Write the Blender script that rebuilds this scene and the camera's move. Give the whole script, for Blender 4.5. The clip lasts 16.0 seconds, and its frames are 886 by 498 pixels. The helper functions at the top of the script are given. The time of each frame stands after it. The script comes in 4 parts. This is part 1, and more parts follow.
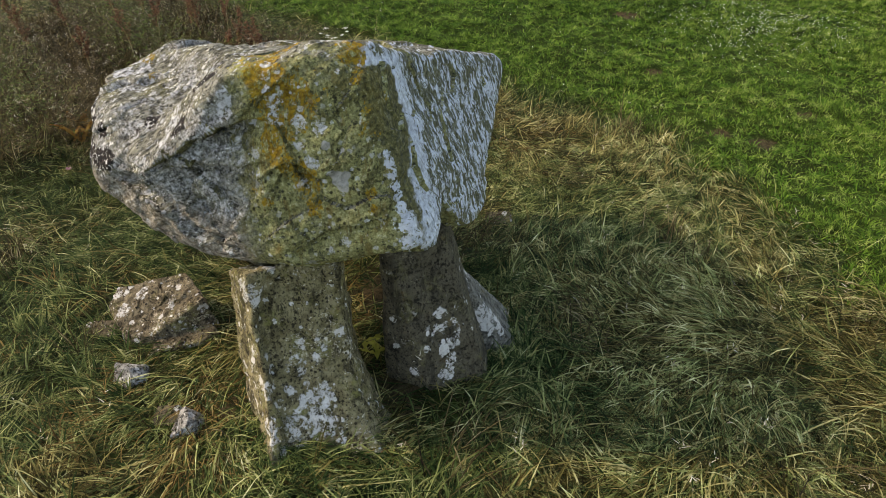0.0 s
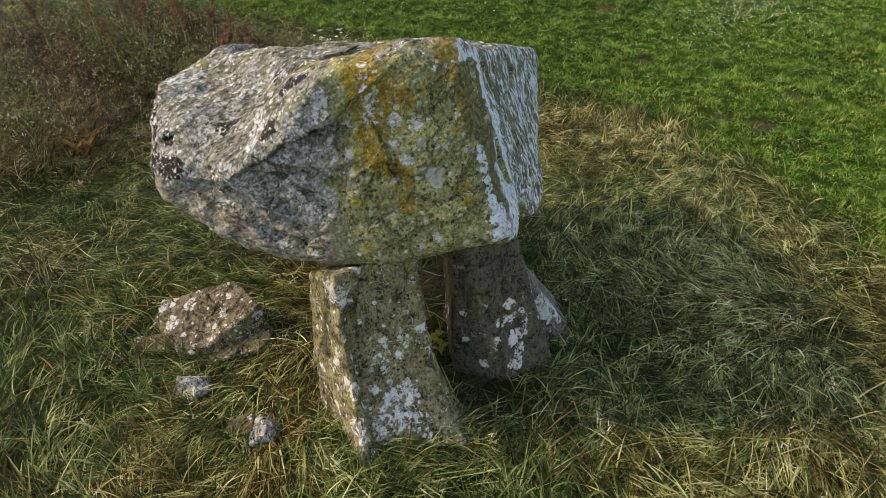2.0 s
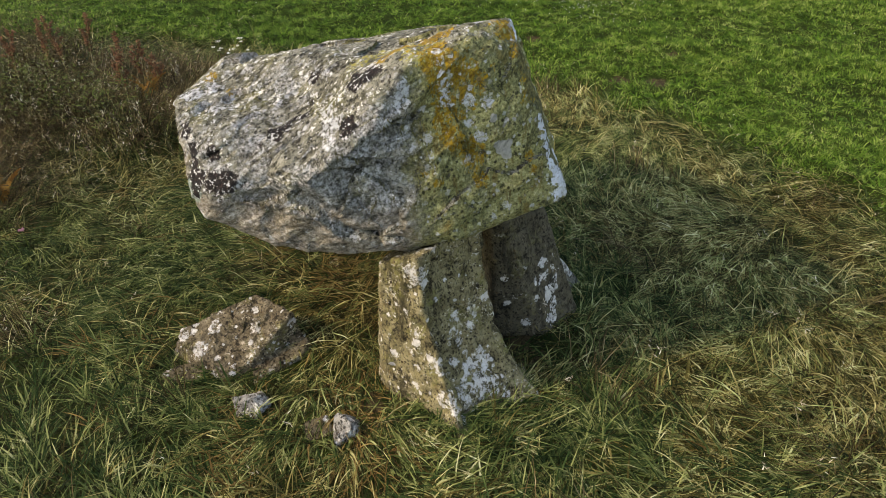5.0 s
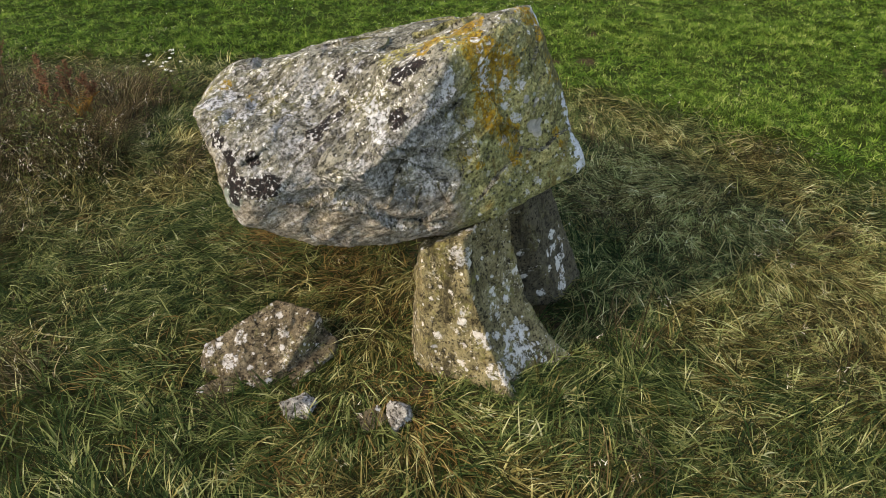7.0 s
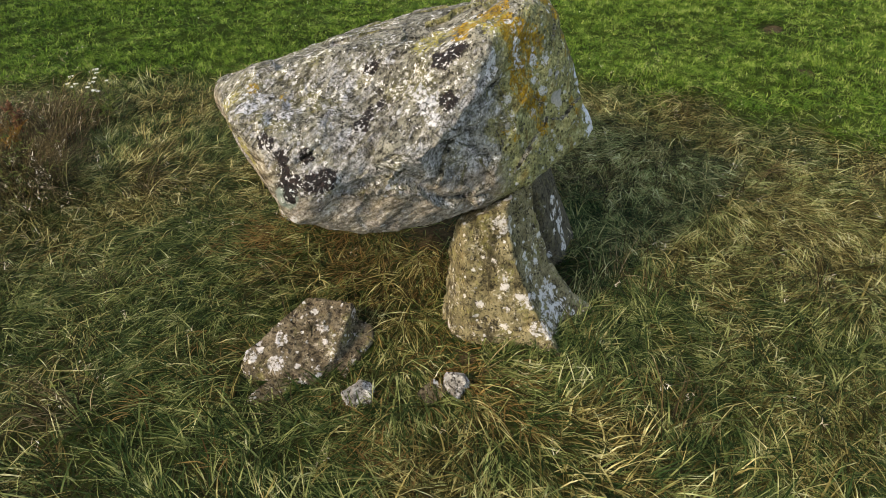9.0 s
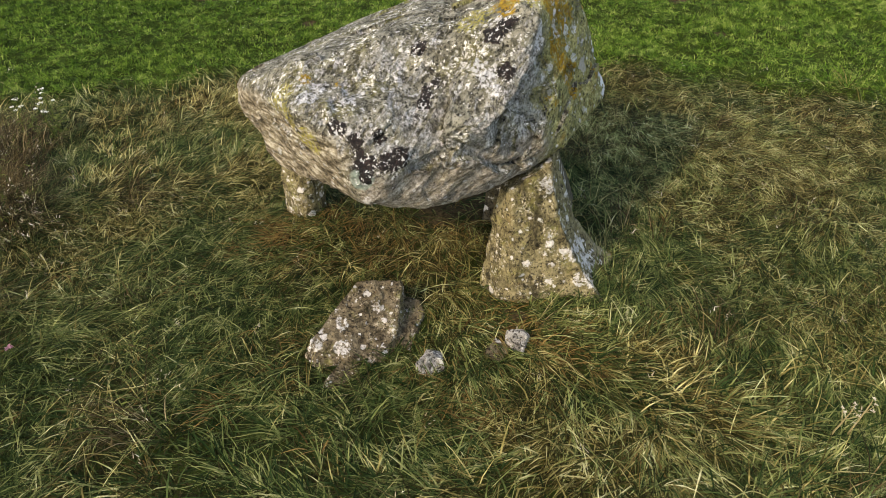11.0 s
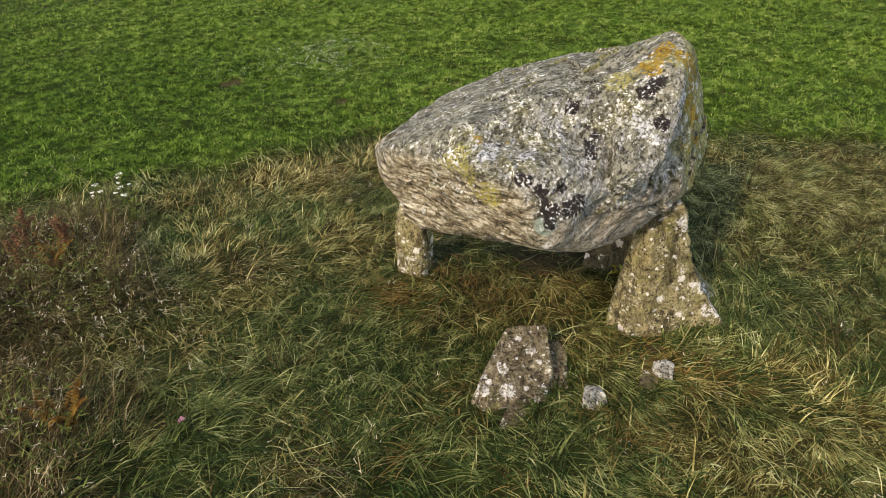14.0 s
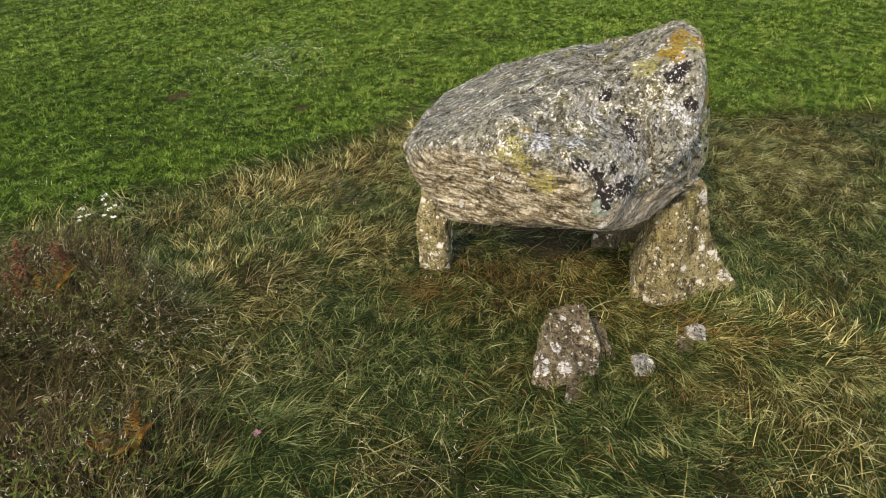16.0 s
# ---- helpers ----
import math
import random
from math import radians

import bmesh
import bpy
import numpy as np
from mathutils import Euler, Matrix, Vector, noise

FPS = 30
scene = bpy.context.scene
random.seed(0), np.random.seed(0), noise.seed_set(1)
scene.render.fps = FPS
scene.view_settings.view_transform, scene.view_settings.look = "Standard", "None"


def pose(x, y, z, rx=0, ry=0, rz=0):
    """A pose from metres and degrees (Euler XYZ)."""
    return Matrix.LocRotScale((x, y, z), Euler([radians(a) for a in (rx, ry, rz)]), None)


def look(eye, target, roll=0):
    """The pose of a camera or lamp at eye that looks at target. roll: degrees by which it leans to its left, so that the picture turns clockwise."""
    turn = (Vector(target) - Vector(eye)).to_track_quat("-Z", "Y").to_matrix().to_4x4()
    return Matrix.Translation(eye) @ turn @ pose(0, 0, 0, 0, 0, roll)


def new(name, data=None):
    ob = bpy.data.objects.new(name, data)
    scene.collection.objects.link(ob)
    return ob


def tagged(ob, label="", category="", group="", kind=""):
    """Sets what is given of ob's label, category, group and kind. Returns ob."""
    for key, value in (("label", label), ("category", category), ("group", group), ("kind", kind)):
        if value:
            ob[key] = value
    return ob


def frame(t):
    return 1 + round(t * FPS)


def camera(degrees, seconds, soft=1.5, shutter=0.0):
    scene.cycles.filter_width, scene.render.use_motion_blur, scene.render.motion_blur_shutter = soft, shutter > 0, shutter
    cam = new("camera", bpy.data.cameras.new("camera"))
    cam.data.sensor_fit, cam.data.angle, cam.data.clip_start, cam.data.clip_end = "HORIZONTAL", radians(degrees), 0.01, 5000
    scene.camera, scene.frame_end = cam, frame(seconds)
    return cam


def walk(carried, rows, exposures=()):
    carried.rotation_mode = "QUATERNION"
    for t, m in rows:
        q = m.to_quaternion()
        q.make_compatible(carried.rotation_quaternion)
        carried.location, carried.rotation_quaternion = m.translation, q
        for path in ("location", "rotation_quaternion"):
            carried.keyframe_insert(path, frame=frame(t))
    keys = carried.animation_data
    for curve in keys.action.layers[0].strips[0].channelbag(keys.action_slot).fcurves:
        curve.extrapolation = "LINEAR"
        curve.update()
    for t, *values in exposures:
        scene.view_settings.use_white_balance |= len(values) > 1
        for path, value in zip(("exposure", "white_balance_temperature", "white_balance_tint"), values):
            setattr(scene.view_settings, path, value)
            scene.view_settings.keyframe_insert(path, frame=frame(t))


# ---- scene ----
from mathutils import kdtree

cam = camera(64.5, 16.0, soft=0.65)
METRES, EYE, TILT, LEAN, TURN = 9.0, 3.744, 0.0, 0.0, 0.0
ROWS = [
    (0.0, 0.0, 0.0, 0.0, -0.5, -35.75, 0.69),
    (0.5, -0.0188, -0.0014, 0.0003, -1.71, -35.76, 0.73),
    (1.0, -0.0402, -0.0021, 0.0004, -2.92, -35.78, 0.78),
    (1.5, -0.0651, -0.0022, 0.0011, -4.13, -35.82, 0.82),
    (2.0, -0.0917, -0.003, 0.0017, -5.83, -35.88, 0.86),
    (2.5, -0.1194, -0.0041, 0.002, -8.27, -35.93, 0.9),
    (3.0, -0.1473, -0.0044, 0.003, -11.01, -35.99, 0.92),
    (3.5, -0.1741, -0.0035, 0.0043, -13.84, -36.08, 0.97),
    (4.0, -0.2009, -0.0021, 0.0062, -16.75, -36.17, 1.04),
    (6.5, -0.3353, 0.02, 0.0114, -30.89, -36.58, 1.34),
    (7.0, -0.3629, 0.0305, 0.0147, -33.74, -36.72, 1.37),
    (7.5, -0.3917, 0.041, 0.0175, -36.61, -36.81, 1.47),
    (8.0, -0.4226, 0.0539, 0.0197, -39.58, -36.97, 1.53),
    (10.5, -0.5777, 0.1504, 0.0265, -56.88, -37.65, 1.64),
    (11.0, -0.6058, 0.1748, 0.0273, -58.91, -37.65, 1.66),
    (11.5, -0.6311, 0.1986, 0.0282, -60.18, -36.77, 1.7),
    (12.0, -0.6551, 0.2229, 0.0296, -61.33, -35.46, 1.77),
    (12.5, -0.678, 0.2479, 0.0314, -62.47, -34.04, 1.82),
    (13.0, -0.6997, 0.2738, 0.0338, -63.6, -32.71, 1.87),
    (13.5, -0.7215, 0.3007, 0.0355, -64.71, -31.93, 1.92),
    (14.0, -0.7413, 0.3287, 0.0376, -65.88, -31.75, 1.94),
    (14.5, -0.7595, 0.3592, 0.0404, -67.68, -31.79, 1.98),
    (15.0, -0.7767, 0.3904, 0.042, -70.06, -31.84, 1.97),
    (15.5, -0.7924, 0.422, 0.0435, -72.77, -31.89, 1.97),
    (16.0, -0.808, 0.4539, 0.0453, -75.56, -31.96, 1.97),
]
walk(cam, [(t, pose(0, 0, EYE, TILT, LEAN, TURN) @ pose(METRES * x, METRES * y, METRES * z, 90 + pitch, roll, yaw)) for t, x, y, z, yaw, pitch, roll in ROWS],
     exposures=((0.0, 1.62, 8300.0, 10.0), (16.0, 1.62, 8300.0, 10.0)))

# ---- world and sun ----
SUN_AZ, SUN_EL = 168.0, 38.0  # degrees, counted from +x towards +y: the sun stands in the west-north-west
world = bpy.data.worlds.new("sky")
world.use_nodes = True
scene.world = world
sky = world.node_tree.nodes.new("ShaderNodeTexSky")
sky.sky_type, sky.sun_disc = "NISHITA", False
sky.sun_elevation, sky.sun_rotation = radians(SUN_EL), radians((90 - SUN_AZ) % 360)
back = world.node_tree.nodes["Background"]
back.inputs["Strength"].default_value = 0.15
world.node_tree.links.new(sky.outputs[0], back.inputs["Color"])

sun_data = bpy.data.lights.new("sun", "SUN")
sun_data.energy, sun_data.angle, sun_data.color = 1.25, radians(4.0), (1.0, 0.90, 0.74)
sun = new("sun", sun_data)
toward = Vector((math.cos(radians(SUN_EL)) * math.cos(radians(SUN_AZ)), math.cos(radians(SUN_EL)) * math.sin(radians(SUN_AZ)), math.sin(radians(SUN_EL))))
sun.matrix_world = look(toward * 40, (0, 0, 0))


# ---- materials ----
class Nodes:
    """A small node-tree writer."""

    def __init__(self, name, roughness=0.9, specular=0.25):
        self.mat = bpy.data.materials.new(name)
        self.mat.use_nodes = True
        self.tree = self.mat.node_tree
        self.bsdf = self.tree.nodes["Principled BSDF"]
        self.bsdf.inputs["Roughness"].default_value = roughness
        self.bsdf.inputs["Specular IOR Level"].default_value = specular
        self.co = self.tree.nodes.new("ShaderNodeTexCoord").outputs["Object"]
        self.normal = self.tree.nodes.new("ShaderNodeNewGeometry").outputs["True Normal"]

    def put(self, socket, value):
        if isinstance(value, bpy.types.NodeSocket):
            self.tree.links.new(value, socket)
        elif isinstance(value, tuple) and len(value) == 3 and socket.type == "RGBA":
            socket.default_value = (*value, 1)
        else:
            socket.default_value = value

    def scaled(self, scale, vector=None):
        n = self.tree.nodes.new("ShaderNodeVectorMath")
        n.operation = "MULTIPLY"
        self.put(n.inputs[0], vector or self.co)
        n.inputs[1].default_value = scale
        return n.outputs[0]

    def noise(self, scale, detail=4.0, rough=0.6, vector=None, distortion=0.0):
        n = self.tree.nodes.new("ShaderNodeTexNoise")
        self.put(n.inputs["Vector"], vector or self.co)
        n.inputs["Scale"].default_value, n.inputs["Detail"].default_value = scale, detail
        n.inputs["Roughness"].default_value, n.inputs["Distortion"].default_value = rough, distortion
        return n.outputs["Fac"]

    def cells(self, scale, vector=None, feature="F1"):
        n = self.tree.nodes.new("ShaderNodeTexVoronoi")
        n.feature = feature
        self.put(n.inputs["Vector"], vector or self.co)
        n.inputs["Scale"].default_value = scale
        return n

    def step(self, value, low, high, out=(0.0, 1.0)):
        n = self.tree.nodes.new("ShaderNodeMapRange")
        n.interpolation_type = "SMOOTHSTEP"
        self.put(n.inputs["Value"], value)
        n.inputs["From Min"].default_value, n.inputs["From Max"].default_value = low, high
        n.inputs["To Min"].default_value, n.inputs["To Max"].default_value = out
        return n.outputs[0]

    def math(self, op, a, b=0.0, c=0.0):
        n = self.tree.nodes.new("ShaderNodeMath")
        n.operation = op
        for i, v in enumerate((a, b, c)):
            self.put(n.inputs[i], v)
        return n.outputs[0]

    def times(self, *values):
        out = values[0]
        for v in values[1:]:
            out = self.math("MULTIPLY", out, v)
        return out

    def most(self, *values):
        out = values[0]
        for v in values[1:]:
            out = self.math("MAXIMUM", out, v)
        return out

    def mix(self, fac, a, b):
        n = self.tree.nodes.new("ShaderNodeMix")
        n.data_type = "RGBA"
        self.put(n.inputs[0], fac)
        self.put(n.inputs[6], a)
        self.put(n.inputs[7], b)
        return n.outputs[2]

    def ramp(self, fac, *stops):
        n = self.tree.nodes.new("ShaderNodeValToRGB")
        self.put(n.inputs[0], fac)
        while len(n.color_ramp.elements) < len(stops):
            n.color_ramp.elements.new(0.5)
        for e, (at, colour) in zip(n.color_ramp.elements, stops):
            e.position, e.color = at, (*colour, 1)
        return n.outputs[0]

    def axis(self, vector, i):
        n = self.tree.nodes.new("ShaderNodeSeparateXYZ")
        self.put(n.inputs[0], vector)
        return n.outputs[i]

    def bump(self, height, strength=0.5, distance=0.01):
        n = self.tree.nodes.new("ShaderNodeBump")
        n.inputs["Strength"].default_value, n.inputs["Distance"].default_value = strength, distance
        self.put(n.inputs["Height"], height)
        self.put(self.bsdf.inputs["Normal"], n.outputs[0])

    def done(self, colour, roughness=None):
        self.put(self.bsdf.inputs["Base Color"], colour)
        if roughness is not None:
            self.put(self.bsdf.inputs["Roughness"], roughness)
        return self.mat


def rock_base(k, dark, mid, pale, white, grain=None, speck=1.0):
    """Crystalline rock under crustose lichen: hard-edged flecks of several sizes, clustered. Gives colour and height."""
    cluster = k.noise(3.2, 4.0, 0.68)
    broad = k.noise(9.0, 5.0, 0.7)
    if grain is not None:
        broad = k.math("ADD", k.times(broad, 0.5), k.times(grain, 0.5))
    colour = k.mix(k.step(broad, 0.40, 0.60), mid, pale)
    colour = k.mix(k.step(k.noise(4.7, 5.0, 0.7), 0.52, 0.64, (0.0, 0.65)), colour, tuple(c * 0.5 for c in mid))
    crust = k.noise(28.0 * speck, 4.0, 0.72, None, 0.8)
    light = k.math("MULTIPLY_ADD", cluster, 0.55, k.math("MULTIPLY_ADD", broad, 0.3, crust))
    colour = k.mix(k.step(light, 1.05, 1.075, (0.0, 0.9)), colour, white)
    gaps = k.noise(21.0 * speck, 4.0, 0.7, None, 1.2)
    deep = k.math("MULTIPLY_ADD", broad, 0.55, gaps)
    colour = k.mix(k.step(deep, 0.685, 0.645, (0.0, 0.9)), colour, tuple(c * 0.35 for c in dark))
    colour = k.mix(k.step(k.noise(75.0 * speck, 2.0, 0.5), 0.40, 0.36, (0.0, 0.7)), colour, tuple(c * 0.4 for c in dark))
    colour = k.mix(k.times(k.step(k.noise(68.0 * speck, 2.0, 0.5), 0.60, 0.64), k.step(cluster, 0.53, 0.64, (0.0, 0.8))), colour, white)
    colour = k.mix(k.times(lichen_discs(k, 30.0 * speck, 0.55, 0.30, 0.45), k.step(cluster, 0.46, 0.60, (0.0, 0.85 if grain is not None else 0.5))), colour, white)
    colour = k.mix(k.times(lichen_discs(k, 37.0 * speck, 0.45, 0.30, 0.50), 0.9), colour, tuple(c * 0.3 for c in dark))
    height = k.math("ADD", k.math("MULTIPLY_ADD", broad, 2.4, k.times(k.step(deep, 0.62, 0.74), 0.5)), k.math("ADD", k.times(k.noise(14.0, 6.0, 0.7), 0.7), k.times(k.step(light, 0.94, 1.01), 0.3)))
    return colour, height


def lichen_discs(k, scale, keep, size, ragged=0.35):
    """Scattered lichen colonies of unequal size with frayed rims."""
    c = k.cells(scale)
    fray = k.math("MULTIPLY_ADD", k.noise(scale * 3.0, 5.0, 0.75), 2.2 * ragged, -1.1 * ragged)
    own = k.math("MULTIPLY_ADD", k.axis(c.outputs["Color"], 1), -0.8 * size, size * 0.4)
    d = k.math("ADD", k.math("ADD", c.outputs["Distance"], fray), own)
    some = k.step(k.axis(c.outputs["Color"], 0), keep, keep + 0.02)
    return k.times(k.step(d, size + 0.04, size - 0.04), some)


def layers(k, along, across):
    """Coordinates in which the rock's layering, dipping to the west, is drawn out."""
    dot = k.tree.nodes.new("ShaderNodeVectorMath")
    dot.operation = "DOT_PRODUCT"
    k.put(dot.inputs[0], k.co)
    dot.inputs[1].default_value = LAYER
    push = k.tree.nodes.new("ShaderNodeVectorMath")
    push.operation = "SCALE"
    push.inputs[0].default_value = LAYER
    k.put(push.inputs["Scale"], k.math("MULTIPLY", dot.outputs["Value"], across - along))
    add = k.tree.nodes.new("ShaderNodeVectorMath")
    add.operation = "ADD"
    k.put(add.inputs[0], k.scaled((along, along, along)))
    k.put(add.inputs[1], push.outputs[0])
    return add.outputs[0]


LAYER = (0.47, -0.23, -0.85)


def blotches(k, spots, ragged=0.5, scale=14.0):
    """Ragged colonies at given places of a stone: (x, y, z, radius) from its middle."""
    fray = k.math("MULTIPLY_ADD", k.noise(scale, 4.0, 0.7), -2.0 * ragged, ragged)
    out = None
    for x, y, z, r in spots:
        n = k.tree.nodes.new("ShaderNodeVectorMath")
        n.operation = "DISTANCE"
        k.put(n.inputs[0], k.co)
        n.inputs[1].default_value = (x, y, z)
        d = k.math("MULTIPLY_ADD", n.outputs["Value"], 1.0 / r, fray)
        m = k.step(d, 1.12, 0.88)
        out = m if out is None else k.most(out, m)
    return out


BLACK_LICHEN = ((-1.30, -0.03, 0.13, 0.06), (-1.28, -0.16, 0.04, 0.055), (-1.29, -0.19, -0.02, 0.05), (-1.30, -0.24, -0.10, 0.075), (-1.32, -0.25, -0.19, 0.05), (-1.20, -0.38, -0.10, 0.085), (-1.15, -0.43, -0.08, 0.075), (-1.17, -0.28, 0.06, 0.045),
                (-0.46, -0.13, 0.37, 0.05), (-0.42, -0.17, 0.39, 0.04), (-0.58, -0.30, 0.30, 0.055), (-0.64, -0.36, 0.26, 0.06), (-0.67, -0.33, 0.23, 0.05), (-0.72, -0.38, 0.21, 0.05), (-0.80, -0.40, 0.18, 0.055), (-0.90, -0.42, 0.13, 0.04), (-0.34, -0.68, 0.53, 0.065), (-0.27, -0.72, 0.55, 0.07),
                (-0.21, -0.76, 0.57, 0.055), (-0.45, -0.85, 0.35, 0.065))
ORANGE_LICHEN = ((-0.04, -0.64, 0.66, 0.07), (-0.10, -0.72, 0.62, 0.06), (0.15, -0.70, 0.74, 0.07), (0.09, -0.90, 0.66, 0.075), (0.09, -0.94, 0.56, 0.07), (0.22, -0.95, 0.54, 0.09), (0.13, -0.97, 0.46, 0.06), (0.12, -0.98, 0.36, 0.055),
                 (0.11, -0.99, 0.27, 0.05), (0.15, -1.01, 0.19, 0.05), (0.22, -1.02, 0.14, 0.05), (0.25, -1.04, 0.06, 0.05), (0.28, -1.07, -0.06, 0.04), (0.56, -0.80, 0.72, 0.06), (0.64, -0.86, 0.60, 0.07), (0.66, -0.89, 0.50, 0.065),
                 (0.63, -0.95, 0.38, 0.045), (0.61, -1.07, 0.03, 0.022), (0.62, -1.09, -0.05, 0.02), (-0.98, 0.18, 0.32, 0.05), (-0.97, 0.10, 0.31, 0.04), (-1.05, 0.39, 0.30, 0.04), (-0.08, -1.00, 0.05, 0.028), (0.02, -1.02, -0.03, 0.025))
WHITE_LICHEN = ((-1.06, 0.29, 0.27, 0.07), (-1.20, 0.28, 0.21, 0.08), (-1.06, 0.02, 0.25, 0.07), (-0.55, -0.67, 0.38, 0.07), (-0.55, -0.75, 0.32, 0.075), (-0.56, -0.82, 0.25, 0.06), (-0.15, -0.91, 0.53, 0.065), (-0.16, -0.94, 0.47, 0.05),
                (-0.44, -0.28, 0.45, 0.06), (0.12, -0.95, 0.52, 0.05), (-0.51, -0.96, 0.10, 0.05), (0.10, -0.96, 0.44, 0.045), (0.24, -0.97, 0.42, 0.04), (0.35, -1.0, 0.40, 0.04), (0.30, -1.03, 0.20, 0.035), (-0.75, -0.3, 0.25, 0.06), (0.09, -0.86, 0.70, 0.025), (0.095, -0.91, 0.65, 0.025), (0.10, -0.94, 0.58, 0.03))
PALE_SCAR = ((0.40, -1.04, 0.13, 0.03), (0.44, -1.04, 0.12, 0.038), (0.475, -1.04, 0.135, 0.028), (0.45, -1.05, 0.075, 0.03), (0.47, -1.05, 0.05, 0.018), (0.41, -1.04, 0.09, 0.02), (0.38, -1.01, 0.30, 0.025), (0.47, -1.01, 0.27, 0.015))
TEAL_CRUST = ((-1.32, -0.22, -0.20, 0.085),)
MOSS_YELLOW = ((-0.02, -0.66, 0.68, 0.10), (-1.22, 0.62, 0.10, 0.10), (-0.20, -0.46, 0.56, 0.13), (-1.18, 0.53, 0.21, 0.10), (-1.28, 0.42, 0.10, 0.11), (0.02, -0.80, 0.70, 0.12), (-1.30, 0.25, -0.05, 0.12))


def capstone_material():
    k = Nodes("lichened_capstone", 0.92, 0.2)
    nx, ny, nz = (k.axis(k.normal, i) for i in range(3))
    x, y, z = (k.axis(k.co, i) for i in range(3))
    grain = k.noise(1.0, 5.0, 0.66, layers(k, 6.0, 26.0))
    colour, height = rock_base(k, (0.030, 0.028, 0.019), (0.098, 0.092, 0.066), (0.245, 0.234, 0.188), (0.82, 0.81, 0.80), grain, 0.85)
    streaks = k.noise(1.0, 4.0, 0.7, layers(k, 15.0, 38.0))
    west_or_up = k.most(k.step(nz, 0.3, 0.6), k.step(nx, -0.3, -0.6))
    crusted = k.step(k.noise(2.4, 3.0, 0.6), 0.44, 0.62)
    colour = k.mix(k.times(k.step(streaks, 0.595, 0.615), west_or_up, crusted, 0.9), colour, (0.58, 0.57, 0.57))
    colour = k.mix(k.times(k.step(streaks, 0.44, 0.41), west_or_up, 0.8), colour, (0.026, 0.024, 0.016))
    tinge = k.times(k.step(k.noise(3.1, 4.0, 0.65), 0.48, 0.64), k.step(k.noise(28.0, 4.0, 0.75), 0.40, 0.60))
    colour = k.mix(k.times(tinge, 0.5), colour, (0.20, 0.185, 0.06))
    # the north-western flank is fresher, brownish and pink
    flank = k.times(k.step(nx, -0.55, -0.85), k.step(z, 0.15, -0.05), k.step(y, -0.25, 0.05))
    colour = k.mix(k.times(flank, 0.8), colour, k.ramp(k.math("ADD", k.times(grain, 0.6), k.times(k.noise(40.0, 5.0, 0.8), 0.4)), (0.43, (0.030, 0.022, 0.012)), (0.47, (0.14, 0.108, 0.066)), (0.53, (0.29, 0.24, 0.165)), (0.58, (0.60, 0.55, 0.46))))
    south = k.step(ny, -0.25, -0.62)
    hollow = k.times(south, k.step(k.math("MULTIPLY_ADD", k.noise(7.0, 6.0, 0.75), 0.55, x), 0.27, 0.12))
    colour = k.mix(k.times(hollow, k.step(k.noise(8.0, 5.0, 0.7), 0.40, 0.6, (0.1, 0.75))), colour, k.ramp(k.noise(46.0, 5.0, 0.78), (0.40, (0.05, 0.048, 0.045)), (0.47, (0.22, 0.215, 0.21)), (0.55, (0.50, 0.49, 0.50)), (0.62, (0.68, 0.67, 0.68))))
    slab = k.times(k.step(k.math("ADD", k.times(nx, 0.6), k.times(ny, 0.8)), -0.45, -0.7), k.step(z, -0.16, -0.24), k.step(x, 0.0, -0.15))
    colour = k.mix(k.times(slab, 0.7), colour, k.ramp(k.math("ADD", k.times(grain, 0.45), k.times(k.noise(36.0, 5.0, 0.8), 0.55)), (0.42, (0.045, 0.034, 0.024)), (0.48, (0.17, 0.14, 0.105)), (0.55, (0.31, 0.265, 0.215)), (0.60, (0.56, 0.52, 0.47))))
    # olive film over the southern face, east of the grey hollow
    olive = k.times(south, k.step(k.math("MULTIPLY_ADD", k.noise(6.0, 6.0, 0.75), 0.55, x), 0.08, 0.26), k.step(k.noise(6.0, 5.0, 0.7), 0.25, 0.5, (0.45, 0.95)))
    film = k.ramp(k.math("ADD", k.times(k.noise(13.0, 6.0, 0.75), 0.42), k.times(k.noise(64.0, 5.0, 0.78), 0.58)), (0.40, (0.030, 0.030, 0.012)), (0.45, (0.150, 0.145, 0.055)), (0.53, (0.285, 0.270, 0.108)), (0.60, (0.43, 0.41, 0.21)), (0.66, (0.60, 0.59, 0.45)))
    colour = k.mix(olive, colour, film)
    colour = k.mix(k.times(olive, lichen_discs(k, 33.0, 0.5, 0.30, 0.5), 0.9), colour, (0.020, 0.020, 0.010))
    colour = k.mix(k.times(olive, lichen_discs(k, 26.0, 0.72, 0.28, 0.4), 0.8), colour, (0.46, 0.46, 0.40))
    trickle = k.noise(1.0, 5.0, 0.7, k.scaled((15.0, 15.0, 2.6)))
    colour = k.mix(k.times(olive, k.step(trickle, 0.55, 0.63), 0.6), colour, (0.15, 0.098, 0.024))
    colour = k.mix(k.times(olive, k.step(trickle, 0.45, 0.38), 0.55), colour, (0.075, 0.080, 0.045))
    colour = k.mix(k.times(blotches(k, MOSS_YELLOW, 1.2, 9.0), k.step(k.noise(33.0, 4.0, 0.75), 0.42, 0.58), 0.8), colour, (0.30, 0.27, 0.05))
    # orange lichen in runs down the southern face
    orange = k.times(blotches(k, tuple((a, b, c, 1.5 * r) for a, b, c, r in ORANGE_LICHEN), 1.5, 12.0), k.step(k.noise(1.0, 5.0, 0.8, k.scaled((38.0, 38.0, 18.0))), 0.44, 0.49))
